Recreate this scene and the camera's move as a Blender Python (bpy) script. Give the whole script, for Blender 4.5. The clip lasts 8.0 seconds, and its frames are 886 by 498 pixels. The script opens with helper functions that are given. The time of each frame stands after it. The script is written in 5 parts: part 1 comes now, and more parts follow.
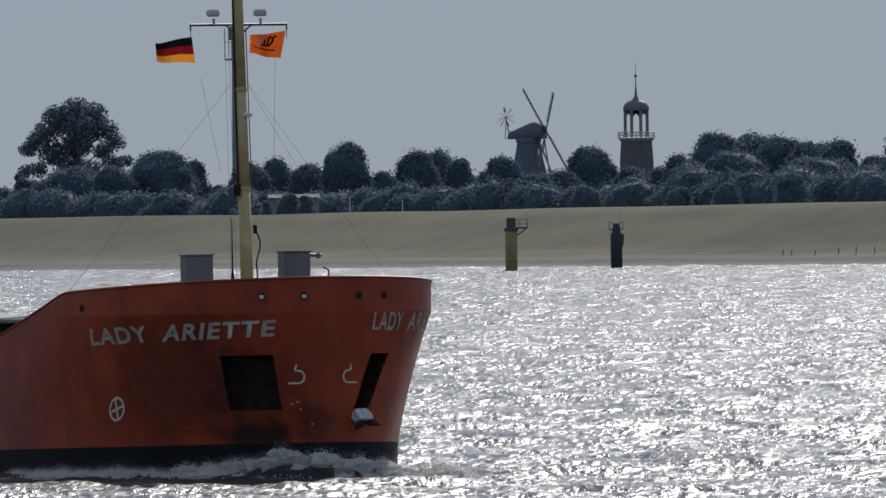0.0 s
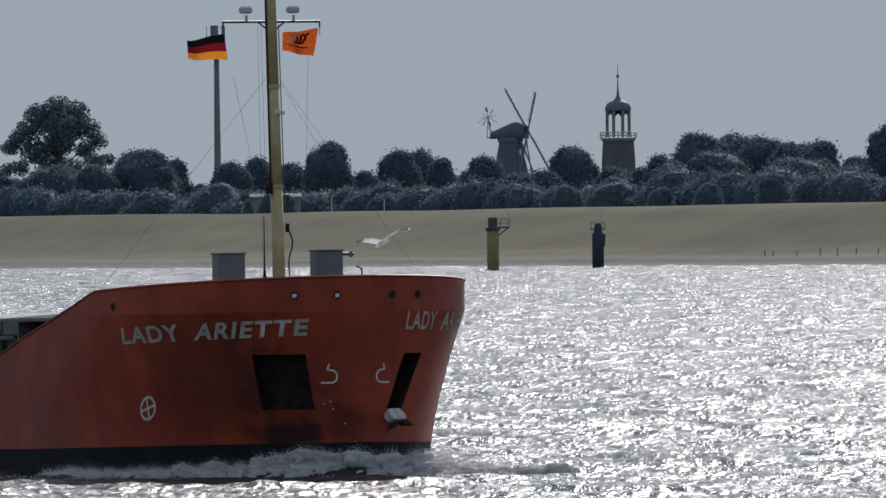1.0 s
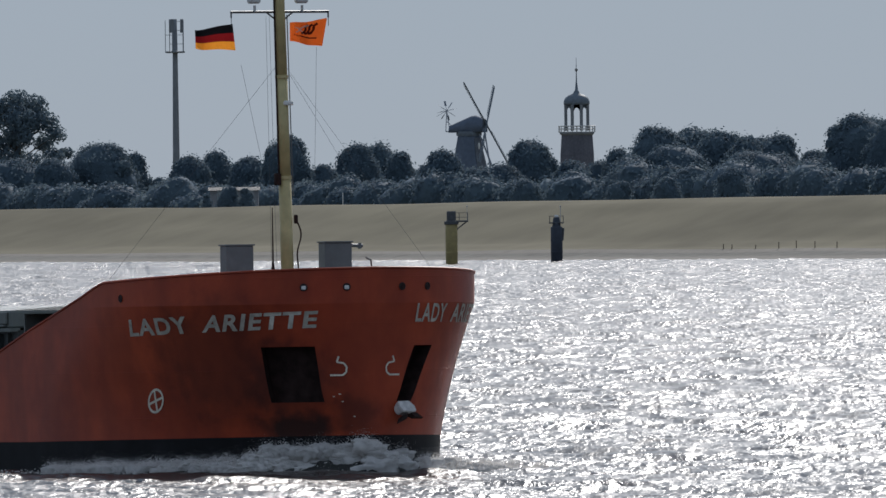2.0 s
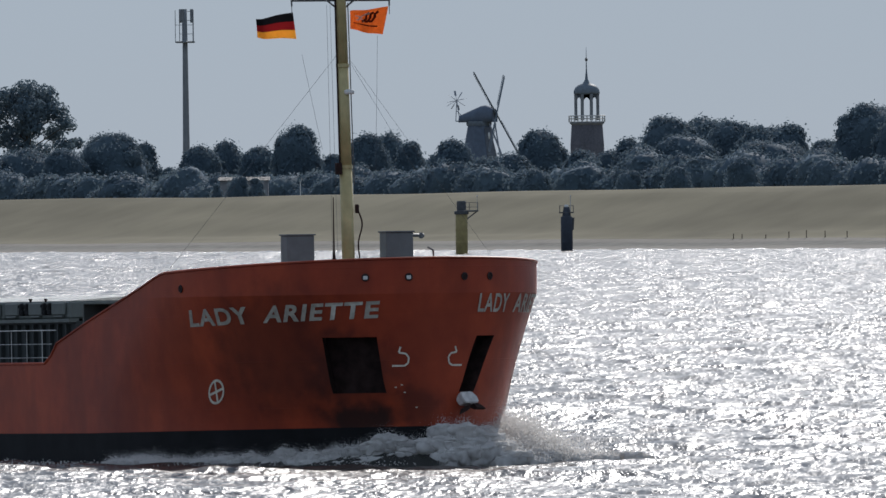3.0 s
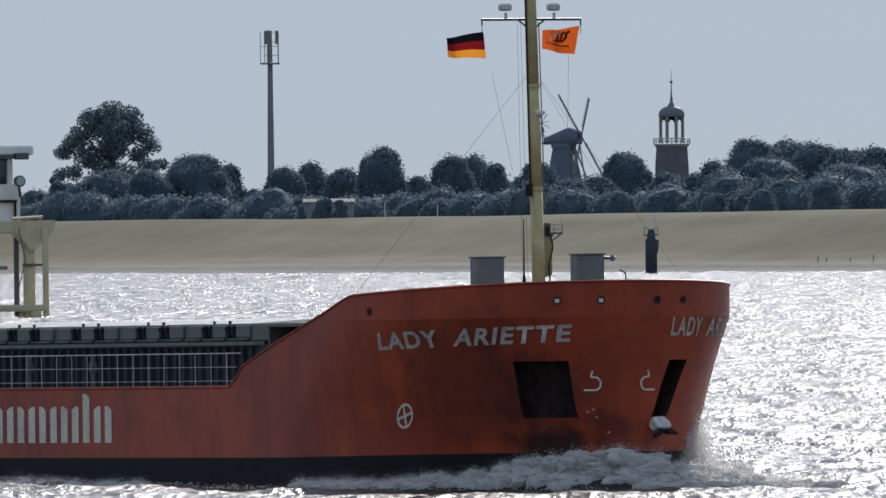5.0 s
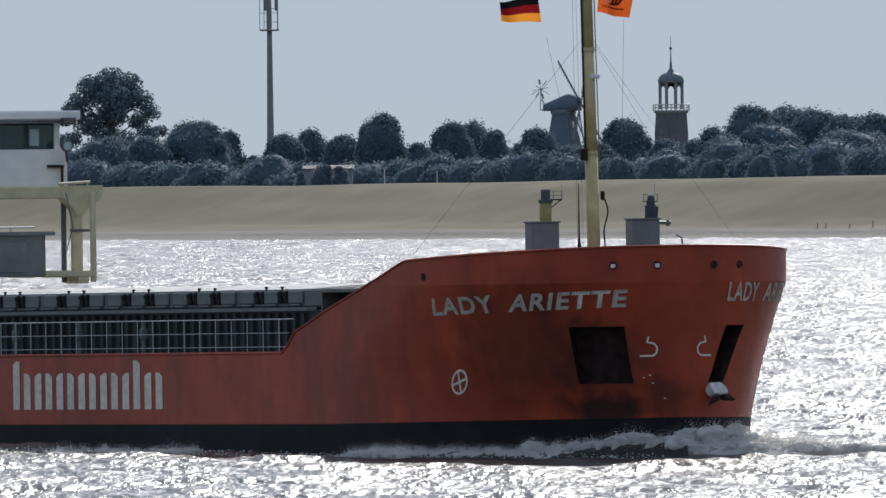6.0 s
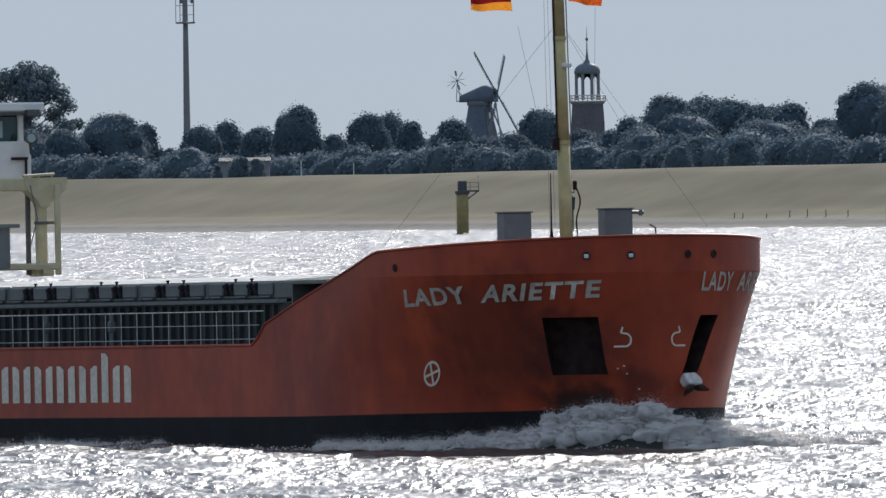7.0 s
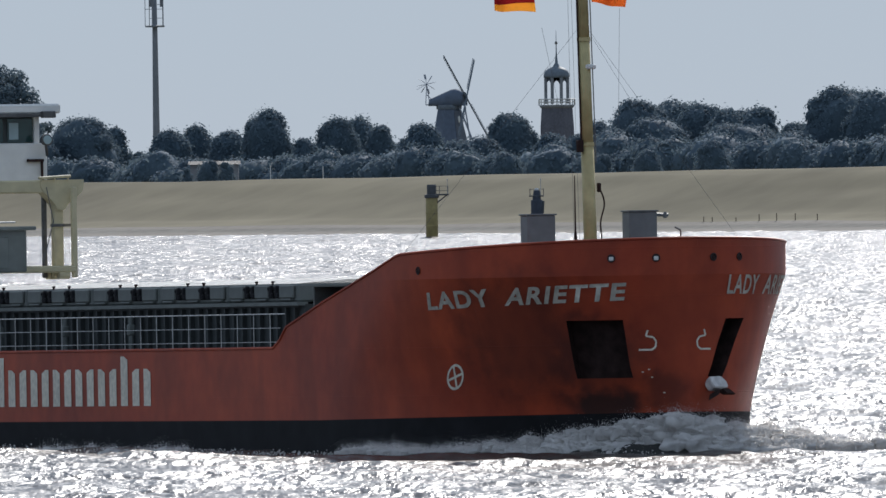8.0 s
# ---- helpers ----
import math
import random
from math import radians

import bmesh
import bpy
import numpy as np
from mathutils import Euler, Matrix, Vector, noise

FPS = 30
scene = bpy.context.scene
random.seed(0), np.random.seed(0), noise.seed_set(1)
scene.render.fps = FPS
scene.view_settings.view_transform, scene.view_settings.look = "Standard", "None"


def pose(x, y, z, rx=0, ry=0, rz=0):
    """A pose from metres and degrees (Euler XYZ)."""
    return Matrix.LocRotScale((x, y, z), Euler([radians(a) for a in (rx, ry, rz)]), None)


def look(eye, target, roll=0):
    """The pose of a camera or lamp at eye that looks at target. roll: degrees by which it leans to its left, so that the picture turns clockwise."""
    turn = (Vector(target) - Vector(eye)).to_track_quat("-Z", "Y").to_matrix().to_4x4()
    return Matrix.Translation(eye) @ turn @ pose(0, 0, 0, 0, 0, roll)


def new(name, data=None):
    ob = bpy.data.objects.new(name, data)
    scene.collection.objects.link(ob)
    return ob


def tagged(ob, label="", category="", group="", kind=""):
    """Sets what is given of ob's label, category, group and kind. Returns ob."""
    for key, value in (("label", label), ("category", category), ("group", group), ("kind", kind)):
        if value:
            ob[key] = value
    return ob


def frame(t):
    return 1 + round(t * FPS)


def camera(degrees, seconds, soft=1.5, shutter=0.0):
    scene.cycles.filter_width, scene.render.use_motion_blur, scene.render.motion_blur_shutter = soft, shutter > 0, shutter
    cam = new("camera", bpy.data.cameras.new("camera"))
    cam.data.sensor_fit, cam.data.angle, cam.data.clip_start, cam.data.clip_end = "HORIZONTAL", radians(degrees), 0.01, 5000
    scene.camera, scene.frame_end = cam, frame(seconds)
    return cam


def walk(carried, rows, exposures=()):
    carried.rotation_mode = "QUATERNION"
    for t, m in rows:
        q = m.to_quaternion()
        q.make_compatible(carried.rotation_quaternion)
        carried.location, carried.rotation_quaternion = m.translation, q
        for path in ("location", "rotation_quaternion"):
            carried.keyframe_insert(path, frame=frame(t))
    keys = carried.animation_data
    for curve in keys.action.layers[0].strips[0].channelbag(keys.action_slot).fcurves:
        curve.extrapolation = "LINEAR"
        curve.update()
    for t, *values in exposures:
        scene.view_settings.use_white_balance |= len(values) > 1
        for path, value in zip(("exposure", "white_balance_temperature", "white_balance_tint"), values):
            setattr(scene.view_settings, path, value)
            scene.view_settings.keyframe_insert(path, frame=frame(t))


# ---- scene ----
EYE = (0.0, 0.0, 8.9)
cam = camera(2.566, 8.0, soft=1.5)


def aim(yaw, pitch, roll):
    """A camera on the near dike, turned by hand: degrees."""
    return pose(*EYE, 90 + pitch, 0, yaw) @ pose(0, 0, 0, 0, 0, roll)


PATH = [
    (0.0, aim(-0.0041, -0.1346, -0.792)),
    (0.5, aim(-0.0052, -0.1325, -0.977)),
    (1.0, aim(-0.0574, -0.1366, -0.628)),
    (1.5, aim(-0.1821, -0.1408, -0.614)),
    (3.0, aim(-0.1474, -0.1853, -0.666)),
    (3.5, aim(-0.0740, -0.1461, -0.423)),
    (4.0, aim(0.0117, -0.1041, -0.054)),
    (4.5, aim(0.0005, -0.1146, -0.250)),
    (5.0, aim(0.0966, -0.1190, -0.514)),
    (5.2, aim(0.1544, -0.1219, -0.482)),
    (6.3, aim(0.0243, -0.2344, -0.653)),
    (6.5, aim(-0.0250, -0.2334, -0.749)),
    (7.0, aim(-0.1438, -0.2432, -0.823)),
    (7.5, aim(-0.2092, -0.2520, -0.844)),
    (8.0, aim(-0.2329, -0.2338, -0.794)),
]

EXPO = [(0.0, -0.1, 6250, 11), (1.0, -0.02, 6250, 11), (3.0, 0.22, 6250, 11), (4.5, 0.4, 6250, 11), (6.3, 0.46, 6250, 11), (8.0, 0.46, 6250, 11)]

SHIP = [
    (0.0, -3.612, 667.61, -0.056),
    (0.5, -2.789, 665.43, -0.016),
    (1.0, -1.853, 663.25, -0.050),
    (1.5, -0.983, 661.07, 0.016),
    (3.0, 1.584, 654.54, 0.008),
    (3.5, 2.503, 652.36, 0.006),
    (4.0, 3.435, 650.18, -0.019),
    (4.5, 4.213, 648.00, -0.020),
    (5.0, 5.100, 645.82, -0.020),
    (5.2, 5.503, 644.95, 0.002),
    (6.3, 7.408, 640.16, 0.024),
    (6.5, 7.756, 639.28, 0.019),
    (7.0, 8.690, 637.11, 0.049),
    (7.5, 9.556, 634.93, 0.056),
    (8.0, 10.425, 632.75, 0.078),
]

GULL = [
    (0.0, 2062, -59),
    (0.6, 775, 3),
    (0.8, 373, 31),
    (1.0, -72, 71),
    (1.2, -513, 105),
    (8.0, -15106, 120),
]

walk(cam, PATH, EXPO)

# ---- light ----
SUN_EL, SUN_AZ = 31.0, 10.0      # height, and degrees to the right of straight ahead
world = bpy.data.worlds.new("world")
scene.world = world
world.use_nodes = True
wn = world.node_tree.nodes
sky = wn.new("ShaderNodeTexSky")
sky.sky_type = "NISHITA"
sky.sun_disc = False
sky.sun_elevation, sky.sun_rotation = radians(SUN_EL), radians(SUN_AZ)
sky.air_density, sky.dust_density, sky.ozone_density = 1.0, 0.1, 3.0
sky.altitude = 800
wn["Background"].inputs["Strength"].default_value = 0.055
haze = wn.new("ShaderNodeMixRGB")        # thin even summer haze before the clear sky
haze.inputs[0].default_value = 0.85
haze.inputs[2].default_value = (5.0, 6.1, 7.6, 1)
world.node_tree.links.new(sky.outputs[0], haze.inputs[1])
world.node_tree.links.new(haze.outputs[0], wn["Background"].inputs[0])
lamp = bpy.data.lights.new("sun", "SUN")
lamp.energy, lamp.angle, lamp.color = 3.2, radians(0.5), (1.0, 0.95, 0.88)
sun = new("sun", lamp)
sd = Vector((math.sin(radians(SUN_AZ)) * math.cos(radians(SUN_EL)), math.cos(radians(SUN_AZ)) * math.cos(radians(SUN_EL)), math.sin(radians(SUN_EL))))
sun.matrix_world = look(sd * 100, (0, 0, 0))


# ---- materials ----
def mat(name, base, rough=0.6, metal=0.0, vary=0.25, scale=4.0, bump=0.0, tint=None, spec=0.5, big=0.4, random_amount=0.0):
    """Paint, stone, wood or leaf with grain at two scales."""
    m = bpy.data.materials.new(name)
    m.use_nodes = True
    n, l = m.node_tree.nodes, m.node_tree.links
    b = n["Principled BSDF"]
    b.inputs["Roughness"].default_value, b.inputs["Metallic"].default_value = rough, metal
    b.inputs["Specular IOR Level"].default_value = spec
    co = n.new("ShaderNodeTexCoord")
    fine, wide = n.new("ShaderNodeTexNoise"), n.new("ShaderNodeTexNoise")
    fine.inputs["Scale"].default_value, fine.inputs["Detail"].default_value = scale, 5
    wide.inputs["Scale"].default_value, wide.inputs["Detail"].default_value = scale * 0.12, 3
    for x in (fine, wide):
        l.new(co.outputs["Object"], x.inputs["Vector"])
    mix = n.new("ShaderNodeMath")
    mix.operation = "MULTIPLY_ADD"
    l.new(wide.outputs["Fac"], mix.inputs[0])
    mix.inputs[1].default_value = big
    sub = n.new("ShaderNodeMath")
    sub.operation = "MULTIPLY"
    sub.inputs[1].default_value = 1 - big
    l.new(fine.outputs["Fac"], sub.inputs[0])
    l.new(sub.outputs[0], mix.inputs[2])
    ramp = n.new("ShaderNodeValToRGB")
    ramp.color_ramp.elements[0].position, ramp.color_ramp.elements[1].position = 0.35, 0.65
    lo = [c * (1 - vary) for c in base]
    hi = list(tint) if tint else [min(1, c * (1 + vary)) for c in base]
    ramp.color_ramp.elements[0].color, ramp.color_ramp.elements[1].color = (*lo, 1), (*hi, 1)
    l.new(mix.outputs[0], ramp.inputs[0])
    last = ramp.outputs[0]
    if random_amount:
        info, hsv, mp = n.new("ShaderNodeNewGeometry"), n.new("ShaderNodeHueSaturation"), n.new("ShaderNodeMapRange")
        l.new(info.outputs["Random Per Island"], mp.inputs[0])
        mp.inputs[3].default_value, mp.inputs[4].default_value = 1 - random_amount, 1 + random_amount
        l.new(mp.outputs[0], hsv.inputs["Value"])
        l.new(last, hsv.inputs["Color"])
        last = hsv.outputs[0]
    l.new(last, b.inputs["Base Color"])
    if bump:
        bp = n.new("ShaderNodeBump")
        bp.inputs["Strength"].default_value, bp.inputs["Distance"].default_value = bump, 0.05
        l.new(mix.outputs[0], bp.inputs["Height"])
        l.new(bp.outputs[0], b.inputs["Normal"])
    return m


def water_material():
    m = bpy.data.materials.new("river_water")
    m.use_nodes = True
    n, l = m.node_tree.nodes, m.node_tree.links
    b = n["Principled BSDF"]
    b.inputs["Base Color"].default_value = (0.066, 0.058, 0.053, 1)
    b.inputs["Roughness"].default_value = 0.27
    b.inputs["IOR"].default_value = 1.33
    co, mp = n.new("ShaderNodeTexCoord"), n.new("ShaderNodeMapping")
    mp.inputs["Scale"].default_value = (1.0, 0.45, 1.0)
    l.new(co.outputs["Object"], mp.inputs["Vector"])
    a, c = n.new("ShaderNodeTexNoise"), n.new("ShaderNodeTexNoise")
    a.inputs["Scale"].default_value, a.inputs["Detail"].default_value = 2.5, 6
    c.inputs["Scale"].default_value, c.inputs["Detail"].default_value = 0.3, 3
    bp, bq = n.new("ShaderNodeBump"), n.new("ShaderNodeBump")
    bp.inputs["Strength"].default_value, bp.inputs["Distance"].default_value = 0.8, 0.26
    bq.inputs["Strength"].default_value, bq.inputs["Distance"].default_value = 0.6, 0.6
    for t, u in ((a, bp), (c, bq)):
        l.new(mp.outputs[0], t.inputs["Vector"])
        l.new(t.outputs["Fac"], u.inputs["Height"])
    # gusts: long patches of rougher and smoother water
    gust, gm, gr = n.new("ShaderNodeTexNoise"), n.new("ShaderNodeMapping"), n.new("ShaderNodeMapRange")
    gm.inputs["Scale"].default_value = (0.22, 0.035, 1.0)
    gust.inputs["Scale"].default_value, gust.inputs["Detail"].default_value = 1.0, 5
    gr.inputs[1].default_value, gr.inputs[2].default_value, gr.inputs[3].default_value, gr.inputs[4].default_value = 0.36, 0.64, 0.40, 1.0
    l.new(co.outputs["Object"], gm.inputs["Vector"])
    l.new(gm.outputs[0], gust.inputs["Vector"])
    l.new(gust.outputs["Fac"], gr.inputs[0])
    l.new(gr.outputs[0], bp.inputs["Strength"])
    l.new(gr.outputs[0], bq.inputs["Strength"])
    l.new(bq.outputs[0], bp.inputs["Normal"])
    l.new(bp.outputs[0], b.inputs["Normal"])
    return m


def weathered_shaded_hull(m):
    """Plate seams, runs of dirt and faded panels over the red paint, and bow shade painted in."""
    n, l = m.node_tree.nodes, m.node_tree.links
    b = n["Principled BSDF"]
    old = b.inputs["Base Color"].links[0].from_socket
    co, mp, run = n.new("ShaderNodeTexCoord"), n.new("ShaderNodeMapping"), n.new("ShaderNodeTexNoise")
    mp.inputs["Scale"].default_value = (0.7, 0.7, 0.35)
    run.inputs["Scale"].default_value, run.inputs["Detail"].default_value = 1.0, 6
    l.new(co.outputs["Object"], mp.inputs["Vector"])
    l.new(mp.outputs[0], run.inputs["Vector"])
    r = n.new("ShaderNodeValToRGB")
    r.color_ramp.elements[0].position, r.color_ramp.elements[1].position = 0.40, 0.62
    r.color_ramp.elements[0].color, r.color_ramp.elements[1].color = (0.62, 0.60, 0.62, 1), (1.08, 1.05, 1.0, 1)
    l.new(run.outputs["Fac"], r.inputs[0])
    mx = n.new("ShaderNodeMixRGB")
    mx.blend_type = "MULTIPLY"
    mx.inputs[0].default_value = 0.55
    l.new(old, mx.inputs[1])
    l.new(r.outputs[0], mx.inputs[2])
    # welded plates, about two by six metres, dished very slightly
    br, bump, mq = n.new("ShaderNodeTexBrick"), n.new("ShaderNodeBump"), n.new("ShaderNodeMapping")
    mq.inputs["Rotation"].default_value = (radians(90), 0, 0)
    br.inputs["Scale"].default_value = 1.0
    br.inputs["Brick Width"].default_value, br.inputs["Row Height"].default_value, br.inputs["Mortar Size"].default_value = 5.2, 1.55, 0.02
    br.inputs["Color1"].default_value = br.inputs["Color2"].default_value = (0, 0, 0, 1)
    br.inputs["Mortar"].default_value = (1, 1, 1, 1)
    l.new(co.outputs["Object"], mq.inputs["Vector"])
    l.new(mq.outputs[0], br.inputs["Vector"])
    bump.inputs["Strength"].default_value, bump.inputs["Distance"].default_value = 0.35, 0.02
    dent = n.new("ShaderNodeTexNoise")
    dent.inputs["Scale"].default_value = 0.9
    l.new(co.outputs["Object"], dent.inputs["Vector"])
    ad = n.new("ShaderNodeMath")
    ad.operation = "ADD"
    l.new(br.outputs["Color"], ad.inputs[0])
    l.new(dent.outputs["Fac"], ad.inputs[1])
    l.new(ad.outputs[0], bump.inputs["Height"])
    l.new(bump.outputs[0], b.inputs["Normal"])
    # first two blots: soot and chain rust round and below the starboard anchor pocket
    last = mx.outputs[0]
    # last two blots: shade of the starboard flare and stem, painted as darker colour
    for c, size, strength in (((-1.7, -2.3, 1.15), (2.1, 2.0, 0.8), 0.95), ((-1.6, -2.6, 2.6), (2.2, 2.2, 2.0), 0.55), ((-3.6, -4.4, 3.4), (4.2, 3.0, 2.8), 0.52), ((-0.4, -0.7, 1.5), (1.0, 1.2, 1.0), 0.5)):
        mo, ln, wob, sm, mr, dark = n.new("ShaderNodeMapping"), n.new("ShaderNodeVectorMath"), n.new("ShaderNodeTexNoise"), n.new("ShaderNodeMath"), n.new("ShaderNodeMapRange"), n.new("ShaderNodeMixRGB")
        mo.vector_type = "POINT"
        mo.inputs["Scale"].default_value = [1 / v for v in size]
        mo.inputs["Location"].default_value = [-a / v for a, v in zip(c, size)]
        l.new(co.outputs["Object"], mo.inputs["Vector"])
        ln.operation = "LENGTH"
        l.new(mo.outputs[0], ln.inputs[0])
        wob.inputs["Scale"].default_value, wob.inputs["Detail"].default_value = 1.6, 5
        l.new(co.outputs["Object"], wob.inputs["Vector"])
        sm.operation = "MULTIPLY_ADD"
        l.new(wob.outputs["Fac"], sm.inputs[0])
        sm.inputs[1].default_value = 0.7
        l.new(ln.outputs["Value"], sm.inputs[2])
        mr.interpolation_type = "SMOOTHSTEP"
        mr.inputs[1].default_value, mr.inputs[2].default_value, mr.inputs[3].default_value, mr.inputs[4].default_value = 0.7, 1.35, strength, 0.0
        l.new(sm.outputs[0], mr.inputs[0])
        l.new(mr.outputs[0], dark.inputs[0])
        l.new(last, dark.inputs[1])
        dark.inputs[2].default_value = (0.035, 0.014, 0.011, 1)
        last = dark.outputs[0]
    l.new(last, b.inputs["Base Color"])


M_WATER = water_material()
M_GRASS = mat("dry_dike_grass", (0.145, 0.130, 0.085), 0.95, vary=0.22, scale=0.10, big=0.55, tint=(0.188, 0.168, 0.112), spec=0.1)
M_STONE = mat("bank_stone", (0.135, 0.13, 0.115), 0.9, vary=0.35, scale=0.5, spec=0.1)
M_MUD = mat("wet_mud_and_weed", (0.055, 0.050, 0.040), 0.8, vary=0.4, scale=0.6, spec=0.2)
M_RED = mat("hull_red_paint", (0.38, 0.050, 0.018), 0.52, vary=0.16, scale=1.6, tint=(0.46, 0.074, 0.025), big=0.6, spec=0.35)
weathered_shaded_hull(M_RED)
M_BOOT = mat("black_boot_paint", (0.014, 0.014, 0.016), 0.7, vary=0.35, scale=1.2, spec=0.15)
M_SCUFF = mat("scuffed_dark_paint", (0.022, 0.013, 0.012), 0.7, vary=0.4, scale=4.0, tint=(0.05, 0.018, 0.014))
M_LETTER = mat("worn_white_letter_paint", (0.74, 0.68, 0.56), 0.6, vary=0.2, scale=6)
M_NAME = mat("faded_name_paint", (0.50, 0.46, 0.38), 0.65, vary=0.35, scale=5, tint=(0.60, 0.55, 0.46))
M_DARK = mat("near_black_brown", (0.040, 0.025, 0.023), 0.85, vary=0.4, scale=3, spec=0.1)
M_ANCHOR = mat("anchor_pale_paint", (0.62, 0.60, 0.58), 0.6, vary=0.25, scale=5)
# darker than the river: the hull's shadow and reflection put into the swell's colour
M_SWELL = mat("shadowed_swell_water", (0.035, 0.036, 0.034), 0.55, vary=0.3, scale=2.0, bump=0.5, spec=0.2)
M_GREY = mat("hatch_grey_paint", (0.135, 0.150, 0.140), 0.6, vary=0.25, scale=1.5)
M_VENT = mat("vent_grey_paint", (0.155, 0.168, 0.172), 0.55, vary=0.15, scale=2.5)
M_MAST = mat("mast_cream_paint", (0.50, 0.42, 0.20), 0.5, vary=0.2, scale=2.5)
M_CREAM = mat("gantry_cream_paint", (0.52, 0.46, 0.29), 0.55, vary=0.15, scale=2.5)
M_WHITE = mat("white_ship_paint", (0.75, 0.75, 0.72), 0.5, vary=0.08, scale=2)
M_STEEL = mat("dull_steel", (0.12, 0.12, 0.12), 0.45, metal=0.6, vary=0.3, scale=6)
M_RAIL = mat("rail_paint", (0.55, 0.55, 0.53), 0.5, vary=0.15, scale=6)
# leaf green shifted to pale blue: the far bank's haze put into the colour
M_LEAF = mat("haze_blue_leaf", (0.112, 0.168, 0.215), 0.7, vary=0.18, scale=0.12, spec=0.05, tint=(0.150, 0.205, 0.235), random_amount=0.07)
M_LEAF.node_tree.nodes["Principled BSDF"].inputs["Sheen Weight"].default_value = 0.2      # sheen lifts the crowns evenly towards the haze
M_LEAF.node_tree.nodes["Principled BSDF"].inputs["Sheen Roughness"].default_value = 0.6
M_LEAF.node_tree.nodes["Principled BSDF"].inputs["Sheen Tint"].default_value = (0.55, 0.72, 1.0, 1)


def let_light_through(m, colour, share):
    """Thin leaves and cloth pass some of the light that falls on their far side."""
    n, l = m.node_tree.nodes, m.node_tree.links
    tr, mx = n.new("ShaderNodeBsdfTranslucent"), n.new("ShaderNodeMixShader")
    tr.inputs["Color"].default_value = (*colour, 1)
    mx.inputs[0].default_value = share
    l.new(n["Principled BSDF"].outputs[0], mx.inputs[1])
    l.new(tr.outputs[0], mx.inputs[2])
    l.new(mx.outputs[0], n["Material Output"].inputs["Surface"])
    return m


# the light passed through carries the same haze tint
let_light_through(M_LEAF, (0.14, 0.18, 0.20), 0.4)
M_BARK = mat("tree_bark", (0.07, 0.055, 0.04), 0.9, vary=0.3, scale=3, bump=0.5)
# distance haze is mixed into brick and slate, so both are bluer and paler
M_BRICK = mat("tower_brick_hazy", (0.112, 0.115, 0.138), 0.9, vary=0.25, scale=3)
M_SLATE = mat("hazy_slate", (0.12, 0.15, 0.18), 0.6, vary=0.2, scale=2)
M_CONC = mat("mast_concrete", (0.20, 0.215, 0.23), 0.8, vary=0.15, scale=1)
M_PILE = mat("pile_ochre_paint", (0.36, 0.29, 0.12), 0.6, vary=0.25, scale=1.2)
M_PILE_BLUE = mat("pile_dark_paint", (0.035, 0.045, 0.065), 0.6, vary=0.3, scale=1.2)
M_HEAD = mat("pile_head_grey", (0.09, 0.095, 0.10), 0.7, vary=0.2, scale=2)
M_FOAM = mat("spray_foam", (0.78, 0.76, 0.74), 0.95, vary=0.2, scale=3, bump=0.15)


# ---- helpers of this scene ----
def mesh_ob(name, bm, material, parent=None, label="", smooth=False):
    me = bpy.data.meshes.new(name)
    bm.normal_update()
    bm.to_mesh(me)
    bm.free()
    for m in (material if isinstance(material, (list, tuple)) else [material]):
        me.materials.append(m)
    if smooth:
        me.shade_smooth()
    ob = new(name, me)
    if parent:
        ob.parent = parent
    if label:
        ob["label"] = label
    return ob


def part(name, bm, material, parent, label="", smooth=False):
    return mesh_ob(name, bm, material, parent, label, smooth)


def piece(name, mesh, parent, where, material=None):
    """One of many alike pieces on shared mesh data."""
    ob = new(name, mesh)
    ob.parent = parent
    ob.matrix_basis = where if isinstance(where, Matrix) else Matrix.Translation(where)
    return ob


def shape(name, bm, material, smooth=False):
    me = bpy.data.meshes.new(name)
    bm.normal_update()
    bm.to_mesh(me)
    bm.free()
    me.materials.append(material)
    if smooth:
        me.shade_smooth()
    return me


def empty(name, m, label, category, group="", kind=""):
    ob = new(name)
    ob.matrix_basis = m
    return tagged(ob, label, category, group, kind)


def box(bm, cx, cy, cz, sx, sy, sz, bevel=0.0, m=None):
    """A box by its middle and full sizes."""
    r = bmesh.ops.create_cube(bm, size=1, matrix=(m or Matrix()) @ Matrix.Translation((cx, cy, cz)) @ Matrix.Diagonal((sx, sy, sz, 1)))
    if bevel:
        es = {e for v in r["verts"] for e in v.link_edges}
        bmesh.ops.bevel(bm, geom=list(es), offset=bevel, segments=1, affect="EDGES")
    return bm


def rod(bm, p, q, r1, r2=None, n=8):
    """A round bar from p to q."""
    p, q = Vector(p), Vector(q)
    d = q - p
    m = Matrix.Translation((p + q) / 2) @ d.to_track_quat("Z", "Y").to_matrix().to_4x4()
    bmesh.ops.create_cone(bm, cap_ends=True, segments=n, radius1=r1, radius2=r1 if r2 is None else r2, depth=d.length, matrix=m)
    return bm


def turned(bm, profile, n=16, m=None):
    """A body of revolution about z from (radius, height) pairs."""
    rings = []
    for r, z in profile:
        rings.append([bm.verts.new((m or Matrix()) @ Vector((r * math.cos(a), r * math.sin(a), z))) for a in [2 * math.pi * (i + 0.5) / n for i in range(n)]])
    for a, b in zip(rings, rings[1:]):
        for i in range(n):
            bm.faces.new((a[i], a[(i + 1) % n], b[(i + 1) % n], b[i]))
    bm.faces.new(rings[0][::-1])
    bm.faces.new(rings[-1])
    return bm


FOCAL = 784 / math.tan(radians(2.566) / 2)


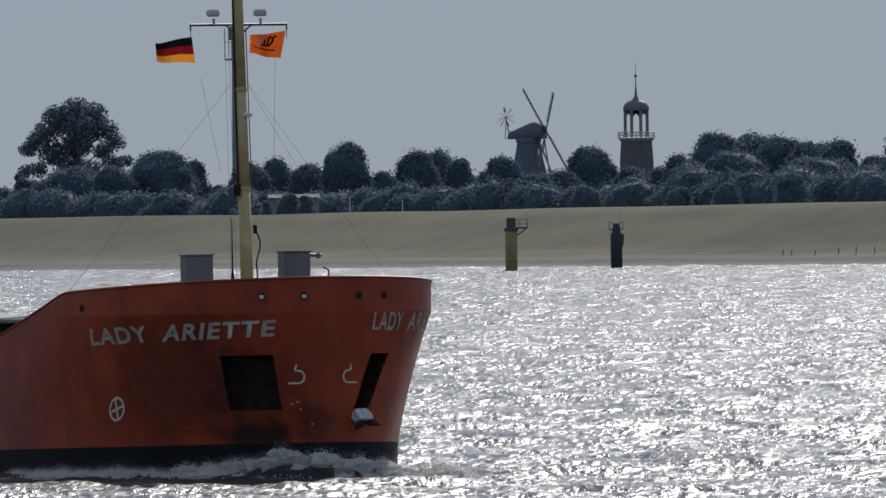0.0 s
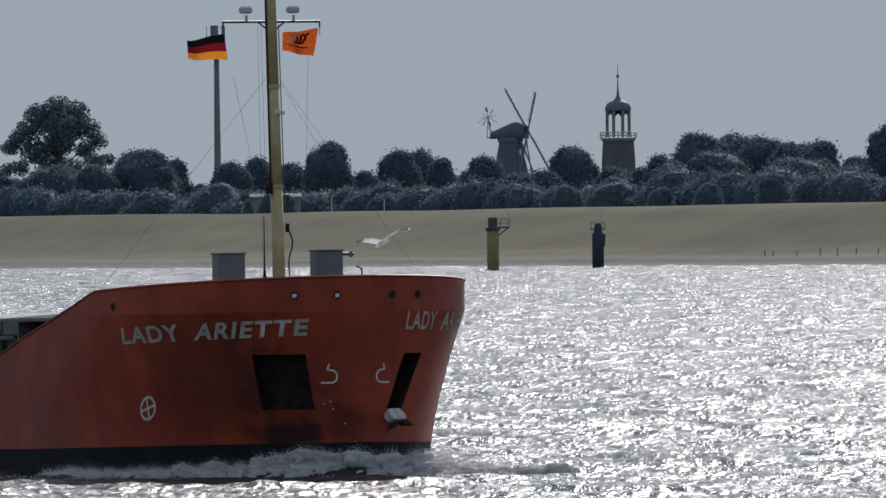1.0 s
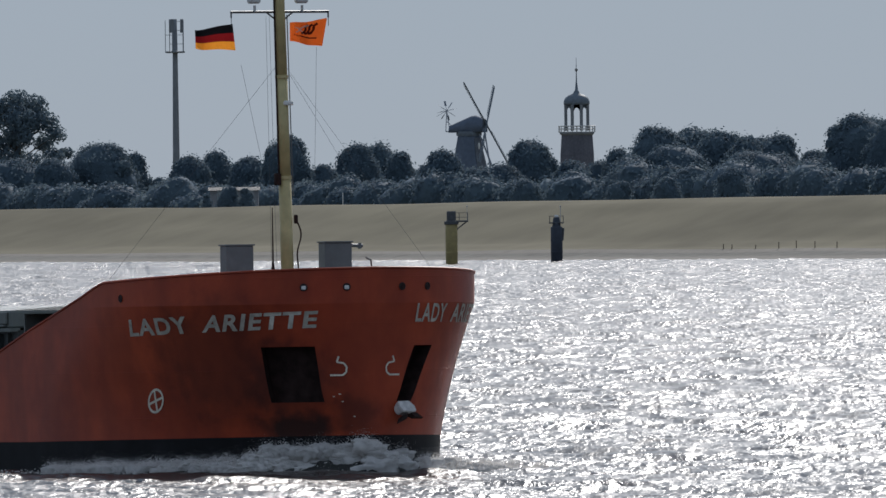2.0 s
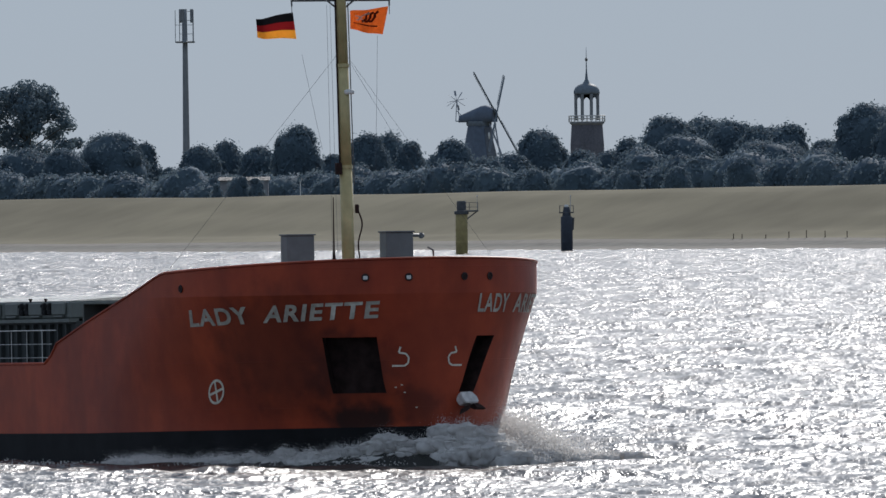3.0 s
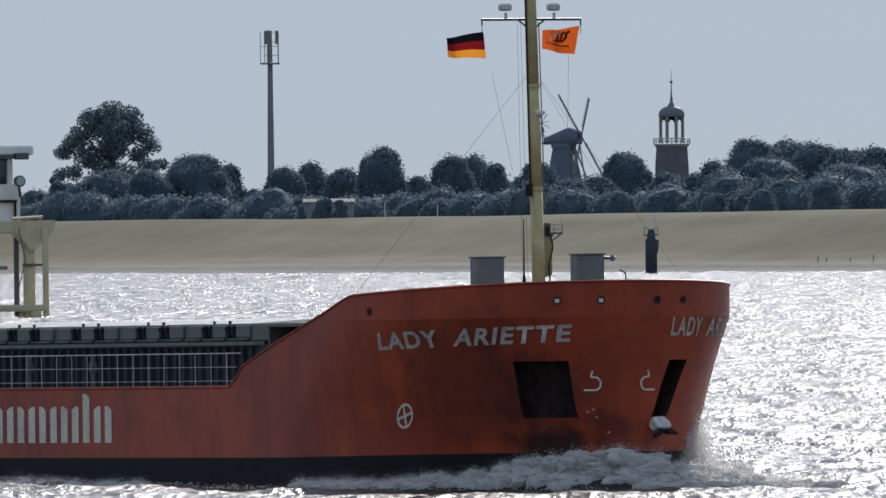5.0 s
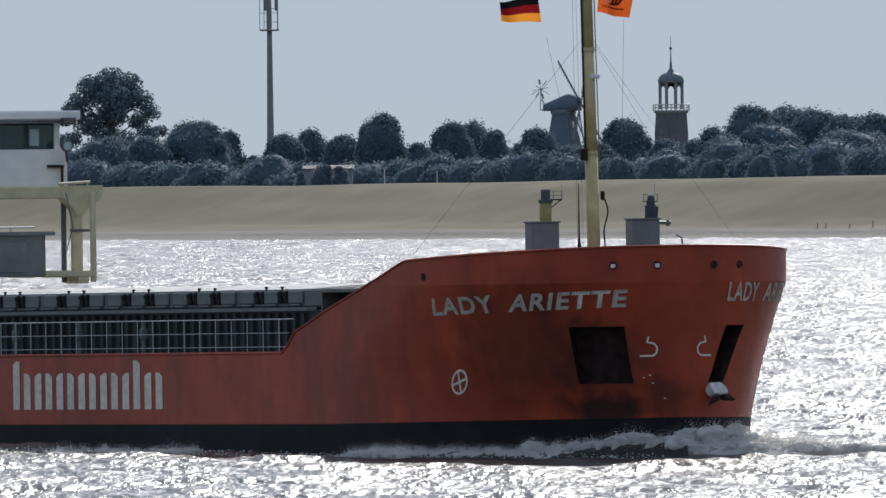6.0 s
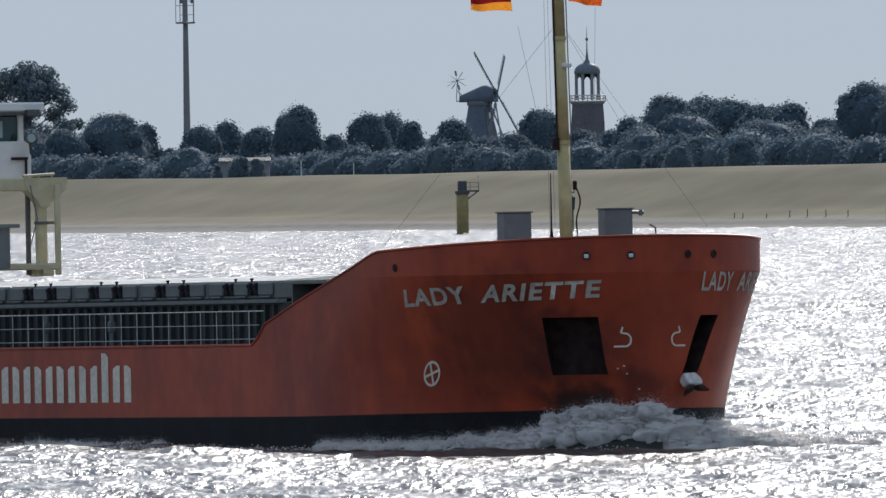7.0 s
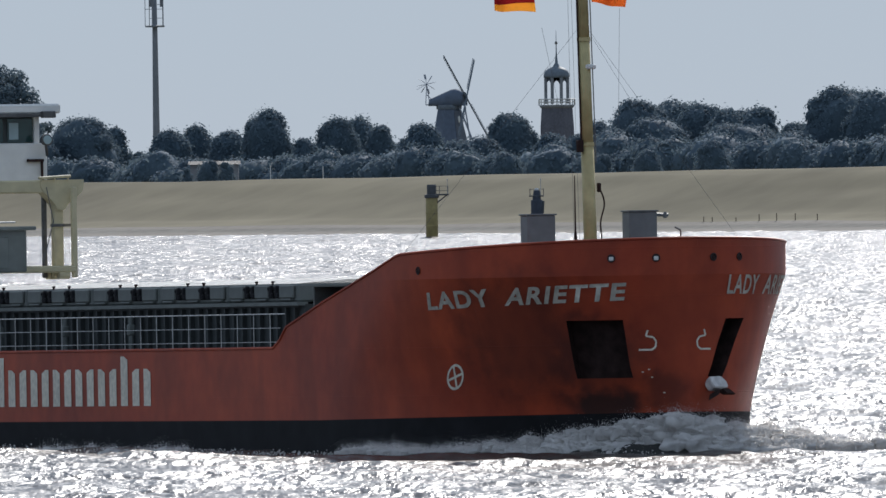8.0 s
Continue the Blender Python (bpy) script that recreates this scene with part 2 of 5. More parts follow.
def far(u, v, dist):
    """A place in the distance: u, v are its bearing and drop in 1/FOCAL radians from straight ahead and level."""
    return Vector((u / FOCAL * dist, dist, EYE[2] - v / FOCAL * dist))


# ---- river ----
LOW = -0.4      # level of the water


def wave_height(x, y):
    rng = np.random.RandomState(5)
    z = np.zeros_like(x)
    for k in range(26):
        lam = 0.8 * 1.15 ** k
        a = 0.0105 * lam ** 0.62
        if lam > 10:
            a = 0.0105 * 10 ** 0.62 * (10 / lam)
        th = rng.normal(1.35, 0.55)
        ph = rng.rand() * 6.28
        p = (x * math.cos(th) + y * math.sin(th)) * 2 * math.pi / lam + ph + 1.5 * np.sin(x * 0.11 / lam ** 0.5 + y * 0.05 + k)
        z += a * (np.sin(p) + 0.3 * np.sin(2 * p + 0.6))
    return z


def build_river():
    cols = np.concatenate([[-60, -12, -4, -1.6], np.linspace(-1, 1, 231), [1.6, 4, 12, 60]])
    rows = [30.0, 200.0, 400.0]
    y = 500.0
    while y < 3260:
        rows.append(y)
        y += y * 0.00105
    rows = np.array(rows + [3260.0])
    X, Y = cols[None, :] * rows[:, None] * 0.0315, np.repeat(rows[:, None], len(cols), 1)
    Z = wave_height(X, Y) * ((np.abs(cols) <= 1)[None, :] & (Y >= 500))
    v = np.stack([X, Y, Z], -1).reshape(-1, 3)
    nr, nc = X.shape
    i = (np.arange(nr - 1)[:, None] * nc + np.arange(nc - 1)[None, :]).reshape(-1)
    q = np.stack([i, i + 1, i + nc + 1, i + nc], 1)
    me = bpy.data.meshes.new("water")
    me.vertices.add(len(v))
    me.vertices.foreach_set("co", v.astype(np.float32).ravel())
    me.loops.add(q.size)
    me.loops.foreach_set("vertex_index", q.astype(np.int32).ravel())
    me.polygons.add(len(q))
    me.polygons.foreach_set("loop_start", np.arange(0, q.size, 4, dtype=np.int32))
    me.update(calc_edges=True)
    me.materials.append(M_WATER)
    me.shade_smooth()
    ob = new("water", me)
    ob.location.z = LOW
    return tagged(ob, "wide choppy river glittering in low backlight", "river", kind="structure")


water = build_river()

# ---- far bank: one sheet from the river bed over the dike to the horizon ----
SHORE = Vector((0, 2815, 0))
ALONG = Vector((121.0, -223.0, 0)).normalized()   # the bank runs away to the left
INLAND = Vector((-ALONG.y, ALONG.x, 0))
DIKE = [(-400, -4), (-12, -1.2), (-1, -0.12), (0.5, 0.05), (5, 0.55), (6.8, 0.95), (11, 1.2), (17, 2.0), (26, 4.8), (33, 7.2), (36, 7.9), (39, 7.98), (42, 7.8), (58, 1.8), (120, 1.2), (4000, 1.0)]


def bank_point(s, d, z):
    p = SHORE + ALONG * s + INLAND * d
    rise = 0.5 * min(1, max(-1, s / 125)) if z > 1.5 and d < 50 else 0
    n = noise.noise((s * 0.03, d * 0.2, 1.0))
    return Vector((p.x, p.y, z + (rise * z / 7.5 if d < 50 else 0) + 0.22 * n * (0 < d < 60)))


def build_bank():
    bm = bmesh.new()
    ss = [-3500, -1500, -700] + [-400 + 5 * i for i in range(161)] + [700, 1500, 3500]
    ds = []
    for (d0, z0), (d1, z1) in zip(DIKE, DIKE[1:]):
        k = 4 if 6.5 <= d0 < 58 else 1
        ds += [(d0 + (d1 - d0) * i / k, z0 + (z1 - z0) * i / k) for i in range(k)]
    ds.append(DIKE[-1])
    g = [[bm.verts.new(bank_point(s, d, z)) for d, z in ds] for s in ss]
    for i in range(len(ss) - 1):
        for j in range(len(ds) - 1):
            f = bm.faces.new((g[i][j], g[i + 1][j], g[i + 1][j + 1], g[i][j + 1]))
            f.material_index = 2 if ds[j][0] < -0.5 or 4.6 < ds[j][0] < 6.7 else 1 if ds[j][0] < 4.6 else 0
    tagged(mesh_ob("ground", bm, [M_GRASS, M_STONE, M_MUD], smooth=True), "grassy river dike with dry straw-coloured turf and a stone toe", "ground", kind="structure")


build_bank()


def build_near_bank():
    """The dike on which the camera stands, closing the place behind it."""
    bm = bmesh.new()
    prof = [(-400, 1.0), (-40, 1.5), (-9, 7.0), (-4, 7.25), (4, 7.25), (10, 6.6), (44, 0.2), (70, -3.0)]
    xs = [-1500, -500] + [-200 + 20 * i for i in range(21)] + [500, 1500]
    g = [[bm.verts.new((x, y, z + 0.15 * noise.noise((x * 0.05, y * 0.1, 7.0)))) for y, z in prof] for x in xs]
    for p, q in zip(g, g[1:]):
        for j in range(len(prof) - 1):
            bm.faces.new((p[j], q[j], q[j + 1], p[j + 1]))
    tagged(mesh_ob("ground_near", bm, M_GRASS, smooth=True), "dry grass dike on the near shore", "ground", kind="structure")


build_near_bank()

# ---- the cargo ship: x forward from the stem, y to port, z up from the water ----
HALF = 6.35
SHIP_TURN = -68.0       # heading: out of the distance and to the right


def side(t, z):
    """Half breadth and distance aft of the stem at t (0 stem .. 1 full beam) and height z."""
    w = min(1.0, max(0.0, (z - 0.5) / 4.85)) ** 1.45
    k = min(1.0, max(0.0, (z - 0.2) / 2.4))
    k = k * k * (3 - 2 * k)      # the stem is sharp at the waterline and round above
    p, q, n = 1.7 + 0.7 * w + 0.5 * (1 - k), (1.8 + 0.1 * w) * k + 1.3 * (1 - k), 15.0 - 4.0 * w
    return HALF * (1 - (1 - t) ** p) ** (1 / q), n * t + 0.25 * (1 - w)


def rail_top(x):
    """Height of the hull's upper edge, x metres aft of the stem."""
    pts = [(0, 6.5), (9.5, 6.13), (18.9, 3.85), (19.25, 3.55), (19.9, 3.17), (200, 3.17)]
    for (a, za), (b, zb) in zip(pts, pts[1:]):
        if x <= b:
            return za + (zb - za) * (x - a) / (b - a)


def hull_point(t, z, sgn, out=0.0):
    """t 0..1 along the bow, above 1 metres aft along the straight side."""
    if t <= 1:
        b, x = side(t, z)
    else:
        b, x = HALF, 15.25 + (t - 1)
    p = Vector((-x, sgn * b, z))
    if out:
        e = 1e-3
        p2 = hull_point(max(0, t - e), z, sgn) if t > e else hull_point(t + e, z, sgn)
        d = (p2 - p) if t > e else (p - p2)
        nrm = Vector((d.y, -d.x, 0)).normalized() 
        if nrm.y * sgn < 0 or (abs(nrm.y) < 1e-6 and nrm.x < 0):
            nrm = -nrm
        p = p + nrm * out
    return p


def aft_of(t, z):
    return -hull_point(t, z, 1).x


TS = [(i / 44) ** 1.7 for i in range(45)]
TS_AFT = [1 + 0.6 * i for i in range(1, 18)] + [13, 16, 20, 25, 30, 36, 42, 48, 54, 60, 64]


def lean(t, z, slant):
    """Frames lean towards the stem low on the bow, as the anchor pockets do."""
    return t ** (1 + slant * min(1, max(0, (3.95 - z) / 2.05))) if t < 1 else t


def build_ship():
    ship = empty("cargo_ship", Matrix(), "red cargo ship under way with black waterline, half laden", "ship")
    # hull plating, both sides; the edge follows the sheer, so heights are fractions of the edge
    ts = TS + TS_AFT
    zs = [-2.4, -0.8, 0.2, 0.79, 1.3, 2.04, 2.4, 2.75, 3.15]
    ups = [0.1, 0.2, 0.275, 0.4, 0.5, 0.6, 0.7, 0.8, 0.9, 1.0]
    for sgn, slant, POCKET_T in ((-1, 0.05, (8, 15)), (1, 0.29, (6, 10))):
        bm = bmesh.new()
        cols = []
        for t in ts:
            c = []
            for z in zs:
                zz = z if z != 0.79 else 0.80 + 0.13 * max(0, 1 - aft_of(t, z) / 16)
                c.append(bm.verts.new(hull_point(lean(t, zz, slant), zz, sgn)))
            for k in ups:
                x = aft_of(t, 5.0)
                top = rail_top(x)
                zk = 3.15 + (top - 3.15) * k
                knuck = 5.32
                if top > 5.6:      # a knuckle line under the bulwark
                    zk = 3.15 + (knuck - 3.15) * k / 0.8 if k <= 0.8 else knuck + (top - knuck) * (k - 0.8) / 0.2
                c.append(bm.verts.new(hull_point(lean(t, zk, slant), zk, sgn)))
            cols.append(c)
        nz = len(cols[0])
        for i in range(len(cols) - 1):
            for j in range(nz - 1):
                if POCKET_T[0] <= i < POCKET_T[1] and POCKET_Z[0] <= j < POCKET_Z[1]:
                    continue
                vs = (cols[i][j], cols[i + 1][j], cols[i + 1][j + 1], cols[i][j + 1])
                f = bm.faces.new(vs if sgn < 0 else vs[::-1])
                f.material_index = 1 if j < 3 else 0
                f.smooth = True
        # the knuckle under the bulwark is a hard edge
        kn = len(zs) + 7
        for i in range(len(cols) - 1):
            e = bm.edges.get((cols[i][kn], cols[i + 1][kn]))
            if e and rail_top(aft_of(ts[i], 5.0)) > 5.6:
                e.smooth = False
        # anchor pocket: walls and back of a recess, near-black instead of the hull's red
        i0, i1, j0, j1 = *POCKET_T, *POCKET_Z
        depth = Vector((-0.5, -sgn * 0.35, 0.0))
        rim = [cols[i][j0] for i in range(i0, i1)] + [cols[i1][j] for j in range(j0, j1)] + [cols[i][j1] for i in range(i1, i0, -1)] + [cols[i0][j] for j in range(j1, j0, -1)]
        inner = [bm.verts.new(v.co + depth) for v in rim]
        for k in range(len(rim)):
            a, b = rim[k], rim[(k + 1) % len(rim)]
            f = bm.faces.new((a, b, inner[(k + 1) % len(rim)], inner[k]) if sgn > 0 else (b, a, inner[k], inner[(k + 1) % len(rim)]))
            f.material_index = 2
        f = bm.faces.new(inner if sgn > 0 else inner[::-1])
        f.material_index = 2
        part("hull_side", bm, [M_RED, M_BOOT, M_DARK], ship, "red hull plating with anchor pocket and black boot topping")
    # stern and decks
    bm = bmesh.new()
    for z, x0, x1 in ((5.15, 0.3, 17.0), (3.05, 17.0, 75.5)):
        r = []
        xs = [x0 + (x1 - x0) * i / 24 for i in range(25)]
        pts = []
        for x in xs:
            t = min(range(len(ts)), key=lambda k: abs(aft_of(ts[k], z) - x))
            pts.append((x, hull_point(ts[t], z, 1).y - 0.06))
        vs = [bm.verts.new((-x, -max(b, 0.05), z)) for x, b in pts] + [bm.verts.new((-x, max(b, 0.05), z)) for x, b in reversed(pts)]
        bm.faces.new(vs)
    box(bm, -17.0, 0, 4.1, 0.1, 12.2, 2.1)
    box(bm, -(aft_of(ts[-1], 1) + 0.05), 0, 0.6, 0.1, 12.7, 5.1)
    part("deck", bm, M_GREY, ship, "grey painted steel deck")
    # rail cap along the bulwark and the deck edge
    for sgn in (-1, 1):
        bm = bmesh.new()
        prev = None
        for t in ts:
            x = aft_of(t, 5.0)
            p = hull_point(t, rail_top(x), sgn)
            if prev is not None:
                rod(bm, prev, p, 0.045, n=6)
            prev = p
        part("bulwark_cap", bm, M_RED, ship)
    return ship


def t_at(x, z):
    """The hull parameter x metres aft of the stem at height z."""
    lo, hi = 0.0, 1.0
    if x >= aft_of(1, z):
        return 1 + max(0.0, x - 15.25)
    for _ in range(40):
        mid = (lo + hi) / 2
        lo, hi = (mid, hi) if aft_of(mid, z) < x else (lo, mid)
    return lo


ARC = {}


def t_arc(s, z):
    """The hull parameter at s metres of plating aft of the stem."""
    key = round(z, 2)
    if key not in ARC:
        tt = [(i / 400) ** 1.6 for i in range(401)]
        ps = [hull_point(t, z, 1) for t in tt]
        acc = [0.0]
        for a, b in zip(ps, ps[1:]):
            acc.append(acc[-1] + (b - a).length)
        ARC[key] = (np.array(acc), np.array(tt))
    acc, tt = ARC[key]
    return float(np.interp(s, acc, tt)) if s <= acc[-1] else 1 + s - acc[-1]


def on_hull(name, flat, s0, z0, sgn, parent, material, slope=0.0, zref=None, out=0.018, label="", tilt=0.0):
    """Bends a flat mesh (x along the plating, y up) onto the hull; s0 is its aft (starboard) or forward (port) end."""
    bm = bmesh.new()
    bm.from_mesh(flat)
    zr = zref or z0
    for v in bm.verts:
        s = s0 - v.co.x - tilt * v.co.y if sgn < 0 else s0 + v.co.x + tilt * v.co.y
        z = z0 + v.co.y + slope * v.co.x
        v.co = hull_point(t_arc(s, zr), z, sgn, out)
    return part(name, bm, material, parent, label)


def letters(text, height, stretch=1.0, spacing=1.0, shear=0.0, bold=0.0):
    """A flat mesh of letters, cap height given, split finely enough to bend."""
    cu = bpy.data.curves.new("letters", "FONT")
    cu.body, cu.size, cu.space_character, cu.shear, cu.offset, cu.resolution_u = text, 1.0, spacing, shear, bold, 4
    ob = new("letters", cu)
    dg = bpy.context.evaluated_depsgraph_get()
    me = bpy.data.meshes.new_from_object(ob.evaluated_get(dg))
    bpy.data.objects.remove(ob)
    co = np.array([v.co[:] for v in me.vertices])
    cap = 0.729
    bm = bmesh.new()
    bm.from_mesh(me)
    x0 = co[:, 0].min()
    for v in bm.verts:
        v.co.x, v.co.y = (v.co.x - x0) * height / cap * stretch, v.co.y * height / cap
    w = max(v.co.x for v in bm.verts)
    n = int(w / 0.25) + 1
    for i in range(1, n):
        bmesh.ops.bisect_plane(bm, geom=bm.verts[:] + bm.edges[:] + bm.faces[:], plane_co=(w * i / n, 0, 0), plane_no=(1, 0, 0))
    bm.to_mesh(me)
    bm.free()
    return me, w


def ring_mesh(r, w, cross=True):
    bm = bmesh.new()
    n = 28
    a = [bm.verts.new((math.cos(6.2832 * i / n) * r, math.sin(6.2832 * i / n) * r, 0)) for i in range(n)]
    b = [bm.verts.new((math.cos(6.2832 * i / n) * (r - w), math.sin(6.2832 * i / n) * (r - w), 0)) for i in range(n)]
    for i in range(n):
        bm.faces.new((a[i], a[(i + 1) % n], b[(i + 1) % n], b[i]))
    if cross:
        for k in (0, 1):
            q = [(-w / 2, -r + w), (w / 2, -r + w), (w / 2, r - w), (-w / 2, r - w)]
            bm.faces.new([bm.verts.new(pose(0, 0, 0, 0, 0, 18) @ Vector((x, y, 0) if k else (y, x, 0))) for x, y in q])
    me = bpy.data.meshes.new("ring")
    bm.to_mesh(me)
    bm.free()
    return me

POCKET_Z = (5, 11)
ship = build_ship()

# name on both bows, company mark on the side, bow marks
def fitted(word, height, width, spacing, shear, bold):
    """Letters stretched to a given width."""
    me, w = letters(word, height, 1.0, spacing, shear, bold)
    for v in me.vertices:
        v.co.x *= width / w
    return me


for word, s_aft, width, slant in (("LADY", 10.0, 3.1, -0.55), ("ARIETTE", 6.38, 4.29, 0.22)):
    on_hull("name_lettering", fitted(word, 0.555, width, 1.14, 0.0, 0.03), s_aft, 4.335 + (10.2 - s_aft) * 0.026, -1, ship, M_NAME, slope=0.026, zref=4.75, label="worn white ship name lettering", tilt=slant)
for word, s_fwd, width in (("LADY", 1.56, 1.72), ("ARIETTE", 3.72, 4.2)):
    on_hull("name_lettering", fitted(word, 0.62, width, 1.1, 0.06, 0.02), s_fwd, 4.70 - (s_fwd - 1.58) * 0.01, 1, ship, M_NAME, slope=-0.01, zref=5.0, label="worn white ship name lettering")


def company_bar(tall, side):
    """One plain upright bar with a clipped outer corner, of a painted company mark."""
    bm = bmesh.new()
    lo = [bm.verts.new((x, 0.0, 0)) for x in (0.0, 0.32, 0.64)]
    hi = [bm.verts.new((x, tall - (0.12 if m == 2 * side else 0.0), 0)) for m, x in enumerate((0.0, 0.32, 0.64))]
    for m in (0, 1):
        bm.faces.new((lo[m], lo[m + 1], hi[m + 1], hi[m]))
    me = bpy.data.meshes.new("bar")
    bm.to_mesh(me)
    bm.free()
    return me


for bar_pair in range(7):
    for half in (0, 1):
        bar_top = 1.66 if (bar_pair, half) in ((0, 0), (5, 1)) else 1.24
        on_hull("company_mark", company_bar(bar_top, half), 46.75 - bar_pair * 2.1 - (0.10 if half == 0 else 1.14), 1.31, -1, ship, M_LETTER, zref=2.0, label="pale grey painted company mark")
for sgn in (-1, 1):
    on_hull("thruster_mark", ring_mesh(0.42, 0.085), 9.0, 2.15, sgn, ship, M_LETTER, zref=2.15, label="white painted circle with a cross")
    # bulb mark: a hook of painted strips
    bm = bmesh.new()
    pts = [(-0.30, -0.27), (0.12, -0.27), (0.24, -0.18), (0.27, 0.0), (0.18, 0.13), (-0.05, 0.17), (0.02, 0.36)]
    for (a, b), (c, d) in zip(pts, pts[1:]):
        n = Vector((d - b, a - c)).normalized() * 0.03
        bm.faces.new([bm.verts.new((x, y, 0)) for x, y in ((a - n.x, b - n.y), (c - n.x, d - n.y), (c + n.x, d + n.y), (a + n.x, b + n.y))])
    me = bpy.data.meshes.new("hook")
    if sgn > 0:
        for v in bm.verts:
            v.co.x *= -1
    bm.to_mesh(me)
    bm.free()
    on_hull("bulb_mark", me, 1.3 if sgn < 0 else 0.6, 3.2, sgn, ship, M_LETTER, zref=3.2, label="white painted bulb mark")
# fairleads in the bulwark
for sgn, x, worn in ((-1, 7.75, False), (-1, 0.73, True), (-1, 0.15, True), (1, 0.12, False), (1, 0.53, False)):
    bm = bmesh.new()
    t = t_at(x, 5.85)
    c = hull_point(t, 5.87 if x < 5 else 5.6, sgn)
    d = (hull_point(t, 5.87, sgn, 0.3) - hull_point(t, 5.87, sgn)).normalized()
    m = Matrix.Translation(c) @ d.to_track_quat("Z", "Y").to_matrix().to_4x4()
    turned(bm, [(0.10, -0.05), (0.135, 0.02), (0.12, 0.035), (0.085, 0.03), (0.08, 0.006)], 14, m)
    f = part("fairlead", bm, M_SCUFF, ship, "round rusty steel fairlead")
    bm = bmesh.new()
    if worn:
        box(bm, 0, -0.015, 0.02, 0.15, 0.13, 0.06, 0.02, m)
        part("roller", bm, M_WHITE, f, "worn bright roller")
    else:
        turned(bm, [(0.05, 0.0), (0.075, 0.03), (0.03, 0.04)], 10, m @ pose(-0.02, -0.03, 0))
        part("roller", bm, M_DARK, f, "dark roller")
# small worn marks low on the bows: plain bars
for sgn in (-1,):
    for s, z in ((1.25, 2.30), (1.45, 2.22), (1.15, 2.05), (0.75, 1.55)):
        bm = bmesh.new()
        bm.faces.new([bm.verts.new(p) for p in ((-0.035, -0.018, 0), (0.035, -0.018, 0), (0.035, 0.018, 0), (-0.035, 0.018, 0))])
        me = bpy.data.meshes.new("tick")
        bm.to_mesh(me)
        bm.free()
        on_hull("worn_mark", me, s, z, sgn, ship, M_LETTER, zref=z)
# anchors, housed in the pockets with the crown below the sill
for sgn in (-1, 1):
    t = t_arc(2.9 if sgn < 0 else 1.15, 1.75)
    c, o = hull_point(t, 1.72, sgn), hull_point(t, 1.72, sgn, 0.4)
    d = (o - c).normalized()
    m = Matrix.Translation(c + d * (0.12 if sgn > 0 else -0.35)) @ Matrix.Rotation(math.atan2(d.y, d.x), 4, "Z") @ pose(0, 0, 0, 7 if sgn > 0 else 0, -28, 0) @ Matrix.Scale(1.15, 4)
    bm = bmesh.new()
    vs = []
    for x, k in ((-0.12, 0.9), (0.16, 1.0)):
        vs.append([bm.verts.new(m @ Vector((x, y * k, z * k + 0.06))) for y, z in ((-0.34, -0.12), (0.05, -0.2), (0.33, -0.2), (0.36, -0.02), (0.22, 0.17), (-0.32, 0.22), (-0.4, 0.08))])
    n = len(vs[0])
    for i in range(n):
        bm.faces.new((vs[0][i], vs[0][(i + 1) % n], vs[1][(i + 1) % n], vs[1][i]))
    bm.faces.new(vs[0][::-1])
    bm.faces.new(vs[1])
    bmesh.ops.recalc_face_normals(bm, faces=bm.faces[:])
    bmesh.ops.bevel(bm, geom=bm.edges[:], offset=0.03, segments=2, affect="EDGES")
    a = part("anchor", bm, M_ANCHOR if sgn > 0 else M_DARK, ship, "pale stockless anchor housed against the bow" if sgn > 0 else "dark stockless anchor in its pocket")
    bm = bmesh.new()
    box(bm, -0.25, 0, 0.75, 0.14, 0.2, 1.0, 0.04, m)
    part("anchor_shank", bm, M_DARK, a, "dark anchor shank")
    for k in (-1, 1):
        bm = bmesh.new()
        vs = [bm.verts.new(m @ Vector(p)) for p in ((-0.1, 0.05 * k, -0.12), (0.12, 0.05 * k, -0.12), (0.1, 0.36 * k, -0.16), (-0.1, 0.36 * k, -0.16),
                                                    (-0.05, 0.2 * k, -0.27), (0.08, 0.2 * k, -0.27), (0.04, 0.66 * k, -0.34), (-0.04, 0.66 * k, -0.34))]
        for f in ((0, 1, 2, 3), (4, 5, 6, 7), (0, 1, 5, 4), (1, 2, 6, 5), (2, 3, 7, 6), (3, 0, 4, 7)):
            bm.faces.new([vs[i] for i in f])
        bmesh.ops.recalc_face_normals(bm, faces=bm.faces[:])
        part("fluke", bm, M_DARK, a, "dark anchor fluke")
# mast
RAKE = 0.045


def mast_at(z, dx=0.0, dy=0.0):
    return Vector((-8.05 - RAKE * (z - 6) + dx, dy, z))


bm = bmesh.new()
rod(bm, mast_at(5.1), mast_at(9.6), 0.22, 0.215, 14)
rod(bm, mast_at(9.6), mast_at(13.0), 0.21, 0.20, 14)
rod(bm, mast_at(13.0), mast_at(18.6), 0.20, 0.16, 14)
mast = part("foremast", bm, M_MAST, ship, "cream painted steel foremast", True)
for z, r in ((9.6, 0.235), (13.0, 0.225)):
    bm = bmesh.new()
    rod(bm, mast_at(z - 0.06), mast_at(z + 0.06), r, n=14)
    part("collar", bm, M_MAST, mast)
bm = bmesh.new()
rod(bm, mast_at(15.2, dy=-1.78), mast_at(15.2, dy=1.78), 0.045)
rod(bm, mast_at(15.0, dy=-1.76), mast_at(15.2, dy=-1.76), 0.03)
rod(bm, mast_at(15.0, dy=1.76), mast_at(15.2, dy=1.76), 0.03)
for k in (-1, 1):
    rod(bm, mast_at(14.9, dy=0.1 * k), mast_at(15.2, dy=0.5 * k), 0.03)
part("crosstree", bm, M_STEEL, mast, "dark crosstree")
